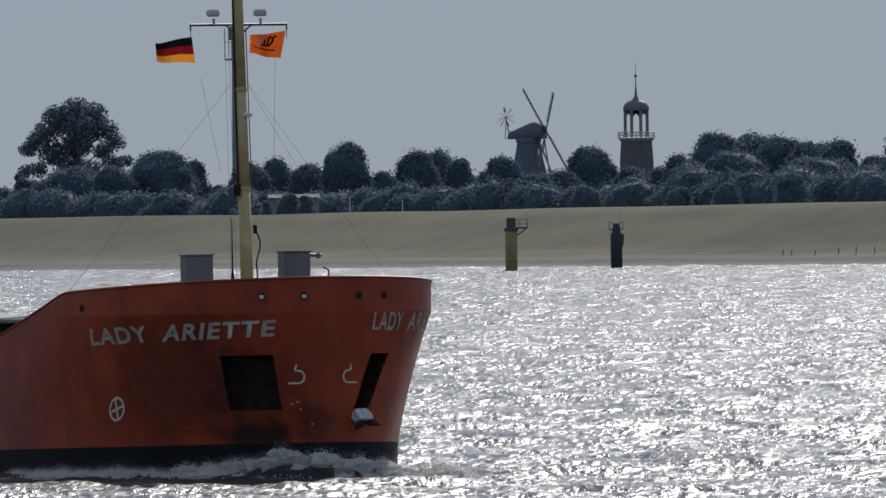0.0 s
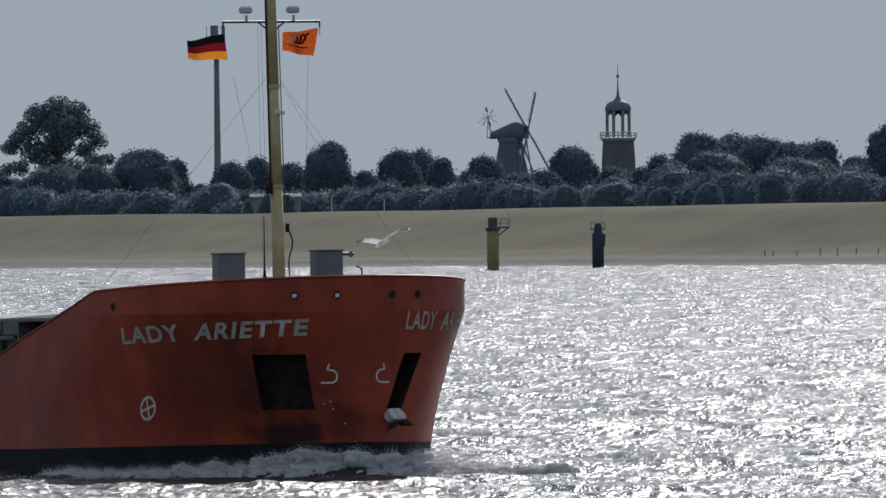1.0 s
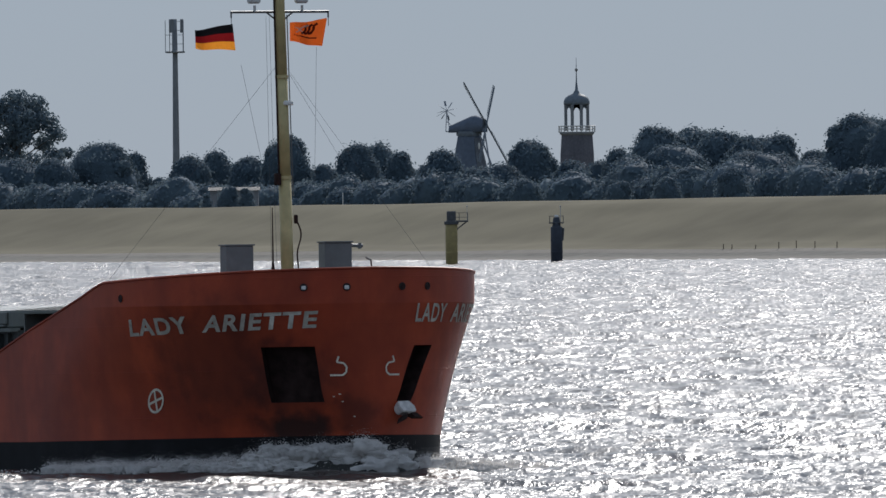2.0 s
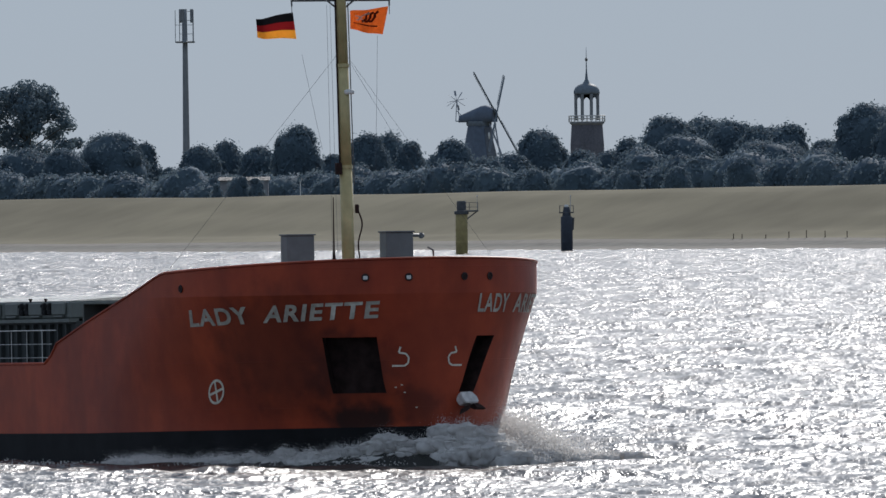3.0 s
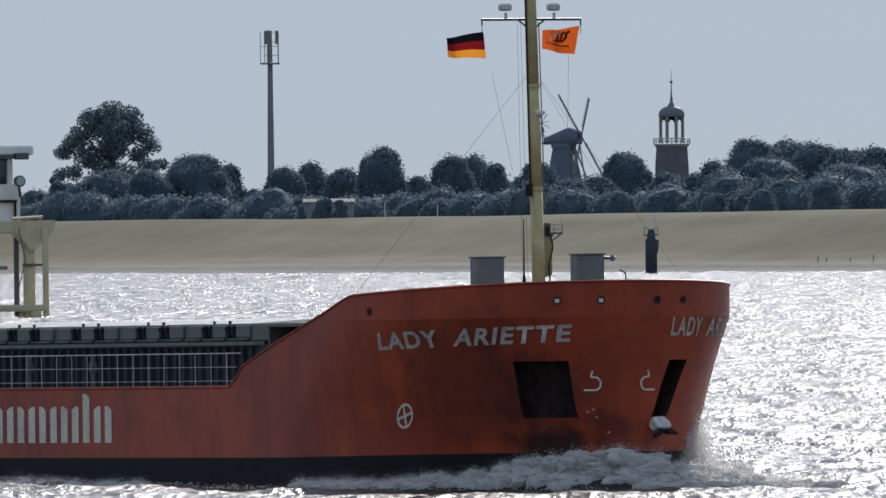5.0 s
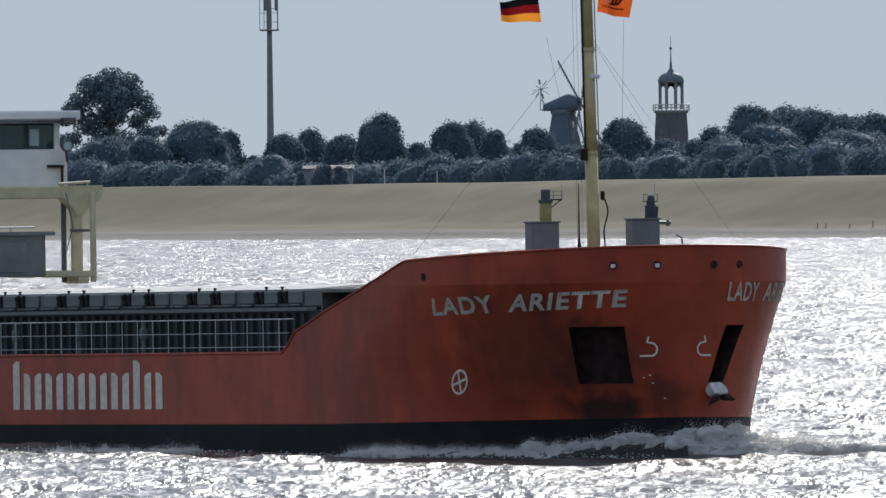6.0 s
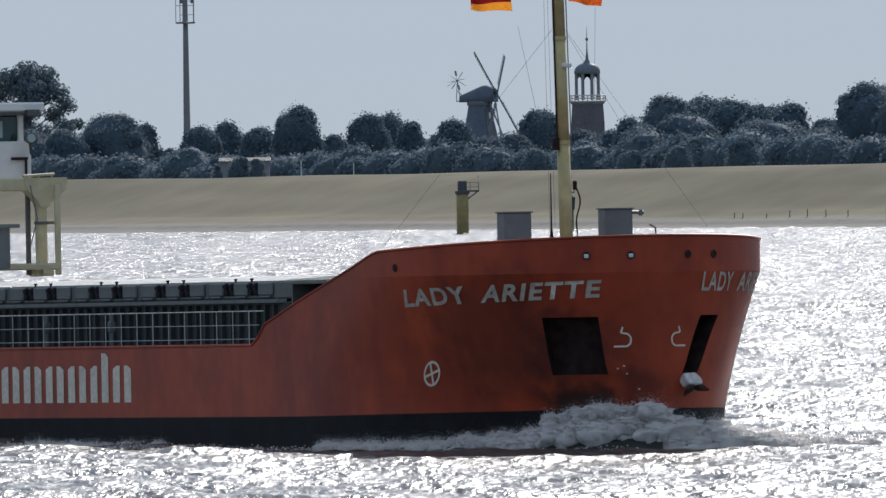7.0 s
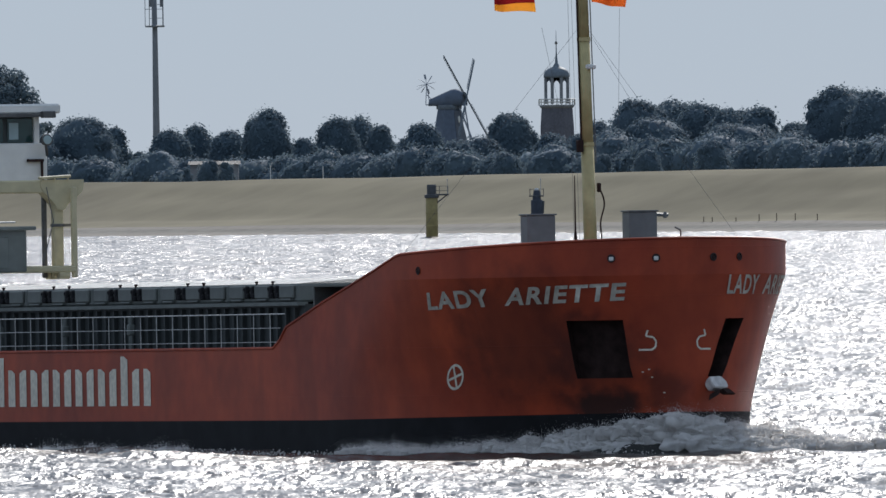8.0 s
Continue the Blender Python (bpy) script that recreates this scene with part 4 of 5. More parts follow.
def tree(u, top, half, inland, label, lobes=9, low=0.1, name="tree", size=0.42, shape_lobes=None, trunk=1.0):
    """A broadleaf tree: tapered trunk, limbs and a crown of lobes full of leaf sprays.
    shape_lobes: across and up as shares of half width and height, and the lobe's radius as a share of half width."""
    TREE_COUNT[0] += 1
    rng = random.Random(TREE_COUNT[0] * 7 + 3)
    p = spot(u, top - 5, inland)
    base = Vector((p.x, p.y, 1.1))
    h = p.z - base.z
    w = half * 1.08 / FOCAL * p.y
    ob = empty(name, Matrix.Translation(base), label, "tree" if name == "tree" else "bush")
    bm = bmesh.new()
    rod(bm, (0, 0, -0.3), (0.15, 0, h * 0.45), 0.028 * h * trunk, 0.018 * h * trunk, 8)
    rod(bm, (0.15, 0, h * 0.45), (0, 0, h * 0.9), 0.018 * h * trunk, 0.004 * h, 7)
    lob = []
    if shape_lobes:
        for a, b, r in shape_lobes:
            lob.append((Vector((a * w, rng.uniform(-0.5, 0.5) * w, b * h)), Vector((r * w * 0.94, r * w * 0.94, r * w * rng.uniform(0.66, 0.9)))))
    else:
        z0 = h * low
        for i in range(lobes):
            f = (i + 0.5) / lobes
            rr = w * rng.uniform(0.30, 0.44)
            z = z0 + (h - z0) * (0.1 + 0.86 * f) - rr * 0.6 * f
            env = math.sqrt(max(0.06, 1 - (max(0, z - z0 - 0.42 * (h - z0)) / (0.6 * (h - z0))) ** 2))
            a = rng.choice((0, math.pi)) + rng.uniform(-0.9, 0.9)
            off = max(0.0, w * env - rr * 0.92) * rng.uniform(0.55, 1.02)
            lob.append((Vector((off * math.cos(a), off * math.sin(a), z)), Vector((rr, rr, rr * rng.uniform(0.6, 0.95)))))
        lob.append((Vector((rng.uniform(-0.2, 0.2) * w, 0, h - w * 0.3)), Vector((w * 0.42, w * 0.42, w * 0.30))))
        lob.append((Vector((0, -0.1 * w, z0 + (h - z0) * 0.42)), Vector((w * 0.98, w * 0.95, (h - z0) * 0.50))))
        lob.append((Vector((rng.uniform(-0.12, 0.12) * w, -0.1 * w, z0 + (h - z0) * 0.62)), Vector((w * 0.78, w * 0.85, (h - z0) * 0.40))))
    for c, r in lob:
        rod(bm, (0, 0, max(0.3, c.z - r.z - h * 0.12)), c, 0.006 * h, 0.0015 * h, 5)
    part("trunk", bm, M_BARK, ob)
    bm = bmesh.new()
    for c, r in lob:
        share = min(3.0, max(0.4, r.x * r.z / 5))
        if shape_lobes:
            leaf_clump(bm, c, r, rng, int(760 * share), size)
        else:
            lump(bm, c, r * 0.97, rng, int(820 * share), size)
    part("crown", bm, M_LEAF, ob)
    return ob


def hedge(u0, u1, top, inland, label):
    """A run of undergrowth along the inner foot of the dike."""
    rng = random.Random(int(u0 * 3 + top))
    a, b = spot(u0, top, inland), spot(u1, top, inland)
    m = (a + b) / 2
    ob = empty("thicket", Matrix.Translation((m.x, m.y, 1.1)), label, "bushes")
    bm = bmesh.new()
    n = max(3, int((b - a).length / 2.6))
    for i in range(n + 1):
        p = a.lerp(b, i / n)
        h = (p.z - 1.1) * (0.78 + 0.26 * rng.random())
        for k in (0.3, 0.6):
            s = rng.uniform(3.4, 5.2)
            c = Vector((p.x - m.x + rng.uniform(-2, 2), p.y - m.y + rng.uniform(-3, 3), h * k))
            r = Vector((s, s, h * rng.uniform(0.3, 0.44)))
            lump(bm, c, r, rng, 900, 0.58)
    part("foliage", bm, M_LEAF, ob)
    return tagged(ob, kind="stuff")


BROADLEAF = "broadleaf tree behind the dike, leaves tinted blue with haze"
TALL = [(0.02, 0.93, 0.30), (-0.35, 0.90, 0.26), (0.34, 0.90, 0.26), (-0.52, 0.80, 0.26), (0.55, 0.80, 0.26), (0.05, 0.80, 0.34), (-0.2, 0.84, 0.3), (-0.70, 0.74, 0.22), (0.74, 0.72, 0.2),
        (-0.88, 0.68, 0.17), (-0.42, 0.66, 0.28), (0.15, 0.70, 0.20), (0.5, 0.66, 0.2), (0.90, 0.60, 0.15), (0.70, 0.58, 0.2), (-0.92, 0.54, 0.15), (-0.68, 0.55, 0.17), (-1.03, 0.50, 0.09),
        (-0.78, 0.45, 0.13), (-0.1, 0.58, 0.32), (0.3, 0.52, 0.3), (0.62, 0.46, 0.22), (-0.25, 0.46, 0.25), (0.2, 0.40, 0.35), (0.5, 0.36, 0.3), (-0.05, 0.70, 0.26), (0.28, 0.80, 0.28)]
tree(138, 188, 90, 190, "tall airy tree with gaps in its crown", size=0.55, shape_lobes=TALL)
for u, top, half, inl, nl in ((5, 342, 46, 130, 9), (47, 328, 30, 120, 8), (130, 306, 76, 110, 14), (205, 306, 52, 110, 12), (292, 279, 72, 120, 17), (346, 298, 36, 130, 11),
                              (392, 342, 30, 110, 8), (446, 303, 46, 120, 13), (496, 295, 40, 130, 12), (548, 305, 46, 120, 12), (620, 268, 52, 120, 17), (684, 320, 32, 110, 9),
                              (738, 283, 50, 120, 15), (780, 286, 40, 130, 12), (818, 297, 34, 120, 11), (892, 296, 50, 110, 14), (955, 328, 44, 95, 10), (1045, 279, 58, 120, 16),
                              (1118, 316, 44, 100, 11), (1168, 318, 46, 110, 11), (1266, 256, 60, 120, 17), (1330, 260, 58, 130, 15), (1380, 264, 56, 120, 15), (1434, 274, 50, 120, 14),
                              (1488, 271, 50, 120, 15), (1556, 300, 50, 130, 11), (1625, 237, 72, 120, 18), (1700, 245, 70, 120, 16), (1212, 296, 42, 110, 11), (1780, 255, 70, 120, 14),
                              (-60, 335, 60, 120, 11), (-140, 320, 70, 120, 12), (255, 318, 60, 135, 11), (590, 322, 50, 135, 10), (655, 330, 50, 130, 10), (850, 330, 50, 130, 10), (1000, 322, 50, 110, 10),
                              (1300, 290, 80, 110, 14), (1450, 300, 90, 110, 14), (1540, 315, 70, 110, 12), (1230, 310, 60, 105, 11), (1300, 264, 44, 125, 12), (1358, 265, 44, 125, 12), (1408, 271, 44, 125, 12), (1462, 277, 40, 125, 11), (1660, 245, 50, 130, 12)):
    tree(u, top, half, inl, BROADLEAF, nl)
for u, top, half in ((1040, 348, 36), (1205, 352, 30), (1290, 345, 34), (515, 358, 26), (545, 361, 18), (1405, 330, 40), (475, 372, 12)):
    tree(u, top, half, 64, "rounded bush at the foot of the dike, leaves tinted haze blue", 8, 0.0, "bush", 0.3)
for u0, u1, top in ((-160, 60, 352), (60, 240, 335), (230, 420, 340), (420, 490, 335), (520, 610, 340), (590, 720, 335), (700, 860, 330), (850, 960, 330), (960, 1110, 335), (1090, 1220, 330), (1200, 1400, 310), (1390, 1580, 312), (1570, 1800, 312)):
    hedge(u0, u1, top, 92, "dense dark undergrowth along the dike")


def tower():
    p = spot(1131, 262, 240)
    z = lambda v: spot(1131, v, 240).z - 1.0
    k = p.y / FOCAL
    t = empty("church_tower", Matrix.Translation((p.x, p.y, 1.0)), "brick tower tinted haze blue, with an open white lantern, dome and spire", "tower")
    bm = bmesh.new()
    turned(bm, [(33 * k, 0), (32 * k, z(300)), (29.5 * k, z(265))], 8)
    part("shaft", bm, M_BRICK, t, "brick shaft tinted haze blue")
    bm = bmesh.new()
    turned(bm, [(30 * k, z(266)), (33 * k, z(263)), (33 * k, z(260)), (24 * k, z(260))], 8)
    part("gallery_floor", bm, M_CONC, t)
    for i in range(24):
        a = 6.2832 * i / 24
        bm = bmesh.new()
        rod(bm, (32 * k * math.cos(a), 32 * k * math.sin(a), z(261)), (32 * k * math.cos(a), 32 * k * math.sin(a), z(250)), 0.07, n=5)
        part("baluster", bm, M_RAIL, t)
    bm = bmesh.new()
    for v in (250, 255):
        ring = [(32 * k * math.cos(6.2832 * i / 16), 32 * k * math.sin(6.2832 * i / 16), z(v)) for i in range(17)]
        for a, b in zip(ring, ring[1:]):
            rod(bm, a, b, 0.09, n=5)
    part("balustrade_rail", bm, M_RAIL, t)
    for i in range(8):
        a = 6.2832 * (i + 0.5) / 8
        x, y = 21 * k * math.cos(a), 21 * k * math.sin(a)
        bm = bmesh.new()
        box(bm, x, y, (z(258) + z(212)) / 2, 0.5, 0.5, z(212) - z(258), 0.05)
        part("lantern_pillar", bm, M_CONC, t, "pale lantern pillar")
        a2 = 6.2832 * (i + 1.5) / 8
        bm = bmesh.new()
        x2, y2 = 21 * k * math.cos(a2), 21 * k * math.sin(a2)
        for q in range(6):
            f0, f1 = q / 6, (q + 1) / 6
            h0, h1 = z(229) + (z(217) - z(229)) * math.sin(f0 * 3.1416), z(229) + (z(217) - z(229)) * math.sin(f1 * 3.1416)
            c = [(x + (x2 - x) * f0, y + (y2 - y) * f0, h0), (x + (x2 - x) * f1, y + (y2 - y) * f1, h1), (x + (x2 - x) * f1, y + (y2 - y) * f1, z(208)), (x + (x2 - x) * f0, y + (y2 - y) * f0, z(208))]
            bm.faces.new([bm.verts.new(v) for v in c])
        bmesh.ops.solidify(bm, geom=bm.faces[:], thickness=0.3)
        part("lantern_arch", bm, M_SLATE, t)
    bm = bmesh.new()
    turned(bm, [(23 * k, z(212)), (23.5 * k, z(209)), (23 * k, z(205)), (20.5 * k, z(200)), (15 * k, z(195.5)), (7 * k, z(192.5)), (2.8 * k, z(186)), (1.2 * k, z(170)), (0.7 * k, z(152)), (0.3 * k, z(128))], 16)
    part("dome", bm, M_SLATE, t, "slate dome drawn out into a spire", True)
    bm = bmesh.new()
    turned(bm, [(0.2 * k, z(154)), (2.6 * k, z(152)), (2.6 * k, z(149)), (0.2 * k, z(147))], 10)
    part("spire_ball", bm, M_STEEL, t)


tower()


def mill():
    inl = 260
    p = spot(940, 262, inl)
    k = p.y / FOCAL
    z = lambda v: spot(940, v, inl).z - 1.0
    t = empty("windmill", Matrix.Translation((p.x, p.y, 1.0)), "smock windmill tinted haze blue, with four bare sails and a fantail", "windmill")
    # both mill colours carry the distance haze as a blue tint
    M_THATCH = mat("mill_haze_blue", (0.105, 0.135, 0.185), 0.85, vary=0.15, scale=1.5, bump=0.3)
    M_PALE = mat("mill_pale_haze_grey", (0.26, 0.29, 0.34), 0.8, vary=0.15, scale=2)
    bm = bmesh.new()
    turned(bm, [(46 * k, 0), (36 * k, z(330)), (27 * k, z(295)), (22 * k, z(268)), (21 * k, z(262))], 8)
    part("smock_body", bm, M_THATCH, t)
    bm = bmesh.new()
    turned(bm, [(22.5 * k, z(266)), (23 * k, z(262)), (22.5 * k, z(258))], 16)
    part("curb", bm, M_SLATE, t)
    # a paler panel over one face paints the sunlight on it
    bm = bmesh.new()
    lad = []
    for r, h in ((46.8, 0.3), (36.8, z(330)), (27.8, z(295)), (22.8, z(269))):
        lad.append([bm.verts.new((r * k * math.cos(a), r * k * math.sin(a), h)) for a in (radians(294), radians(336))])
    for p0, p1 in zip(lad, lad[1:]):
        bm.faces.new((p0[0], p0[1], p1[1], p1[0]))
    bmesh.ops.solidify(bm, geom=bm.faces[:], thickness=0.08)
    part("sunlit_face", bm, M_PALE, t, "pale panel for the sunlit face")
    bm = bmesh.new()
    bmesh.ops.create_uvsphere(bm, u_segments=12, v_segments=8, radius=1, matrix=Matrix.Translation((24 * k * 0.72, -24 * k * 0.72, z(284))) @ Matrix.Diagonal((2.2 * k, 2.2 * k, 6.5 * k, 1)))
    part("mill_window", bm, M_WHITE, t, "white oval window")
    bm = bmesh.new()
    # boat-shaped cap, long towards the sails
    rings = []
    ax = Vector((0.93, -0.37, 0)).normalized()
    sid = Vector((-ax.y, ax.x, 0))
    for i in range(9):
        f = i / 8
        half = (11 + 8 * math.sin(f * 2.6 + 0.3)) * k
        hh = (z(230) - z(261)) * (0.42 + 0.6 * f / 0.7 if f < 0.7 else 1.02 - 0.8 * (f - 0.7))
        c = ax * ((f - 0.53) * 64 * k)
        rings.append([bm.verts.new(c + sid * (half * math.cos(a)) + Vector((0, 0, z(260) + hh * math.sin(a) ** 0.6))) for a in [math.pi * j / 10 for j in range(11)]])
    for a, b in zip(rings, rings[1:]):
        for j in range(10):
            bm.faces.new((a[j], b[j], b[j + 1], a[j + 1]))
        bm.faces.new((a[0], a[10], b[10], b[0]))
    bm.faces.new(rings[0][::-1])
    bm.faces.new(rings[-1])
    part("cap", bm, M_THATCH, t, "rounded cap tinted haze blue", True)
    hub = Vector((31 * k, -12 * k, z(246)))
    axis = (ax + Vector((0, 0, 0.21))).normalized()
    up = (Vector((0, 0, 1)) - axis * axis.z).normalized()
    hor = axis.cross(up)
    bm = bmesh.new()
    rod(bm, hub - axis * 24 * k, hub + axis * 2 * k, 2.2 * k, 1.8 * k)
    part("windshaft", bm, M_THATCH, t)
    # hor points so that the first stock leans back over the cap
    for i in range(4):
        a = radians(42 + 90 * i)
        d = up * math.cos(a) + hor * math.sin(a) * (1 if hor.x < 0 else -1)
        n = axis.cross(d)
        L = 103 * k
        bm = bmesh.new()
        rod(bm, hub, hub + d * L, 1.5 * k, 0.8 * k, 6)
        for q in range(14):
            c = hub + d * (L * (0.2 + 0.78 * q / 13))
            rod(bm, c - n * 2.0 * k, c + n * 5.5 * k, 0.45 * k, n=4)
        for o in (-2.0, 2.5, 5.5):
            rod(bm, hub + d * L * 0.2 + n * o * k, hub + d * L * 0.98 + n * o * k, 0.45 * k, n=4)
        part("sail", bm, M_SLATE, t, "open lattice sail frame")
    fan = Vector((-39 * k, 8 * k, z(221)))
    bm = bmesh.new()
    for i in range(8):
        a = 6.2832 * i / 8 + 0.2
        d = Vector((math.cos(a), 0.2, math.sin(a)))
        c = fan + d * 13 * k
        m = Matrix.Translation(c) @ d.to_track_quat("X", "Y").to_matrix().to_4x4()
        box(bm, 0, 0, 0, 9 * k, 0.2 * k, 5.0 * k, 0, m)
        rod(bm, fan, c, 0.5 * k, n=4)
    part("fantail", bm, M_PALE, t, "eight-bladed fantail wheel")
    bm = bmesh.new()
    for dx in (-2, 5):
        rod(bm, fan + Vector((0, 0, 0)), Vector((-39 * k + dx * k, 8 * k, z(258))), 0.8 * k, n=5)
    rod(bm, Vector((-41 * k, 8 * k, z(258))), Vector((-24 * k, 4 * k, z(257))), 1.0 * k, n=5)
    rod(bm, Vector((-39 * k, 8 * k, z(240))), Vector((-26 * k, 4 * k, z(252))), 0.7 * k, n=5)
    rod(bm, fan, Vector((-57 * k, 8 * k, z(231))), 0.35 * k, n=4)
    part("fantail_stage", bm, M_PALE, t)
    # tail braces, pale against the body
    bm = bmesh.new()
    for a, b in ((28, 38), (18, 44)):
        rod(bm, Vector((a * k, -16 * k, z(262))), Vector((b * k, -22 * k, z(330))), 1.5 * k, 1.5 * k, 6)
    part("brace", bm, M_PALE, t)


mill()


def phone_mast():
    inl = 150
    p = spot(422, 388, inl)
    k = p.y / FOCAL
    z = lambda v: spot(422, v, inl).z - 1.0
    t = empty("phone_mast", Matrix.Translation((p.x, p.y, 1.0)), "slim grey concrete phone mast with antenna panels", "mast")
    bm = bmesh.new()
    turned(bm, [(7.5 * k, 0), (6.5 * k, z(330)), (4.6 * k, z(115)), (3.8 * k, z(56))], 12)
    part("pole", bm, M_CONC, t, "", True)
    bm = bmesh.new()
    turned(bm, [(16 * k, z(116)), (18 * k, z(115)), (18 * k, z(113)), (4 * k, z(112))], 12)
    part("platform", bm, M_CONC, t)
    for a in (0.2, 2.3, 4.4):
        bm = bmesh.new()
        x, y = 12 * k * math.cos(a), 12 * k * math.sin(a)
        box(bm, x, y, z(68), 5 * k, 3 * k, z(56) - z(80), 0.05)
        rod(bm, (x * 1.2, y * 1.2, z(115)), (x * 1.2, y * 1.2, z(56)), 0.7 * k, n=5)
        for v in (60, 76, 100):
            rod(bm, (0, 0, z(v)), (x * 1.2, y * 1.2, z(v)), 0.5 * k, n=5)
        part("antenna", bm, M_CONC, t, "panel antenna on a bracket")
    bm = bmesh.new()
    for dx in (-17, 15):
        rod(bm, (dx * k, 0, z(115)), (dx * k, 0, z(58)), 0.6 * k, n=5)
        rod(bm, (dx * k, 0, z(84)), (0, 0, z(84)), 0.5 * k, n=5)
    part("guard_frame", bm, M_CONC, t)


phone_mast()


def house(u0, u1, eave, inl, ridge):
    a, b = spot(u0, eave, inl), spot(u1, eave, inl)
    m = (a + b) / 2
    w = (b.x - a.x) / 2
    t = empty("house", Matrix.Translation((m.x, m.y, 1.1)), "low pale house half hidden by trees", "house")
    he, hr = a.z - 1.1, spot(u0, ridge, inl).z - 1.1
    bm = bmesh.new()
    box(bm, 0, 0, he / 2, 2 * w, 7, he)
    part("wall", bm, mat("pale_house_wall", (0.22, 0.23, 0.25), 0.85, vary=0.1, scale=1), t)
    bm = bmesh.new()
    vs = [bm.verts.new(p) for p in ((-w - 0.3, -3.9, he), (w + 0.3, -3.9, he), (w + 0.3, 0, hr), (-w - 0.3, 0, hr), (w + 0.3, 3.9, he), (-w - 0.3, 3.9, he))]
    bm.faces.new((vs[0], vs[1], vs[2], vs[3]))
    bm.faces.new((vs[3], vs[2], vs[4], vs[5]))
    bmesh.ops.solidify(bm, geom=bm.faces[:], thickness=0.2)
    part("roof", bm, mat("grey_roof_tile", (0.12, 0.125, 0.135), 0.7, vary=0.15, scale=2), t)
    bm = bmesh.new()
    box(bm, 0, -3.52, he * 0.6, 1.2, 0.06, 1.0)
    part("window", bm, M_GLASS, t)


house(482, 566, 360, 75, 354)

# posts on the dike and along the foreshore
post0 = None
for u, v0, v1, inl in ((623, 390, 364, 40), (716, 386, 366, 40), (1389, 478, 461, 7), (1404, 478, 462, 7), (1446, 478, 463, 7), (1487, 478, 458, 7), (1518, 478, 456, 7), (1551, 478, 457, 7), (1590, 478, 458, 7)):
    a, b = spot(u, v0, inl), spot(u, v1, inl)
    bm = bmesh.new()
    rod(bm, (0, 0, -0.8), (0, 0, b.z - a.z), 0.08, 0.065, 6)
    box(bm, 0, 0, b.z - a.z, 0.15, 0.15, 0.1, 0.02)
    o = mesh_ob("post", bm, M_WHITE if u < 800 else M_BARK)
    o.matrix_basis = Matrix.Translation(a)
    tagged(o, "slim pale marker post on the dike" if u < 800 else "weathered wooden fence post by the water", "post", "posts along the bank")


# ---- mooring piles in the river ----
def pile(u, base, top, half, paint):
    """A steel tube in the river bed; heights and widths in the bearing's units at its distance."""
    a, b = level(u, base)
    dist = (EYE[2] - LOW) * FOCAL / b
    k = dist / FOCAL
    h = (base - top) * k
    t = empty("mooring_pile", Matrix.Translation((a * k, dist, LOW)), "", "pile", "mooring piles")
    bm = bmesh.new()
    turned(bm, [(half * k, -4), (half * k, h - 0.1), (half * 0.96 * k, h)], 18)
    part("shaft", bm, paint, t, "", True)
    for f in (0.3, 0.62):
        bm = bmesh.new()
        turned(bm, [(half * 1.0 * k, h * f - 0.08), (half * 1.05 * k, h * f - 0.06), (half * 1.05 * k, h * f + 0.06), (half * 1.0 * k, h * f + 0.08)], 18)
        part("weld_band", bm, paint, t)
    return t, h, k


ochre, h, k = pile(908, 494, 422, 10.8, M_PILE)
tagged(ochre, "ochre steel mooring pile with a grey head and side platform", "pile", "mooring piles")
bm = bmesh.new()
turned(bm, [(12.5 * k, h - 0.05), (13 * k, h), (13 * k, h + 5 * k), (9 * k, h + 6 * k)], 16)
part("collar", bm, M_HEAD, ochre, "grey collar")
bm = bmesh.new()
turned(bm, [(8.5 * k, h + 5 * k), (8.5 * k, h + 21 * k), (7.5 * k, h + 23 * k)], 12)
part("head", bm, M_HEAD, ochre, "grey pile head")
bm = bmesh.new()
box(bm, 13 * k, 0, h + 5 * k, 34 * k, 16 * k, 3 * k, 0.05)
part("platform", bm, M_HEAD, ochre, "grey walkway platform")
for x in (0.0, 14.0, 29.0):
    for y in (-7.5, 7.5):
        bm = bmesh.new()
        rod(bm, (x * k, y * k, h + 5 * k), (x * k, y * k, h + 20 * k), 0.04, n=5)
        part("rail_post", bm, M_HEAD, ochre)
bm = bmesh.new()
for y in (-7.5, 7.5):
    for v in (12, 20):
        rod(bm, (0, y * k, h + v * k), (29 * k, y * k, h + v * k), 0.03, n=5)
part("rail", bm, M_HEAD, ochre)
bm = bmesh.new()
for y in (-4, 4):
    rod(bm, (10 * k, y * k, h - 9 * k), (27 * k, y * k, h + 4 * k), 0.09, n=5)
part("bracket", bm, M_HEAD, ochre)
bm = bmesh.new()
rod(bm, (28 * k, 0, h + 5 * k), (28 * k, 0, h + 30 * k), 0.03, n=5)
turned(bm, [(0.04, h + 30 * k), (0.12, h + 31 * k), (0.04, h + 33 * k)], 8, Matrix.Translation((28 * k, 0, 0)))
part("lamp_pole", bm, M_RAIL, ochre)

blue, h, k = pile(1094, 491, 428, 10.6, M_PILE_BLUE)
tagged(blue, "dark blue steel mooring pile with a lamp and pole", "pile", "mooring piles")
bm = bmesh.new()
turned(bm, [(8 * k, h), (7 * k, h + 8 * k), (5.5 * k, h + 17 * k)], 12)
part("head", bm, M_PILE_BLUE, blue, "narrow dark head")
bm = bmesh.new()
box(bm, -0.5 * k, 0, h + 7 * k, 26 * k, 14 * k, 2.2 * k, 0.04)
for x in (-12, 12):
    rod(bm, (x * k, 0, h + 7 * k), (x * k, 0, h + 20 * k), 0.05, n=5)
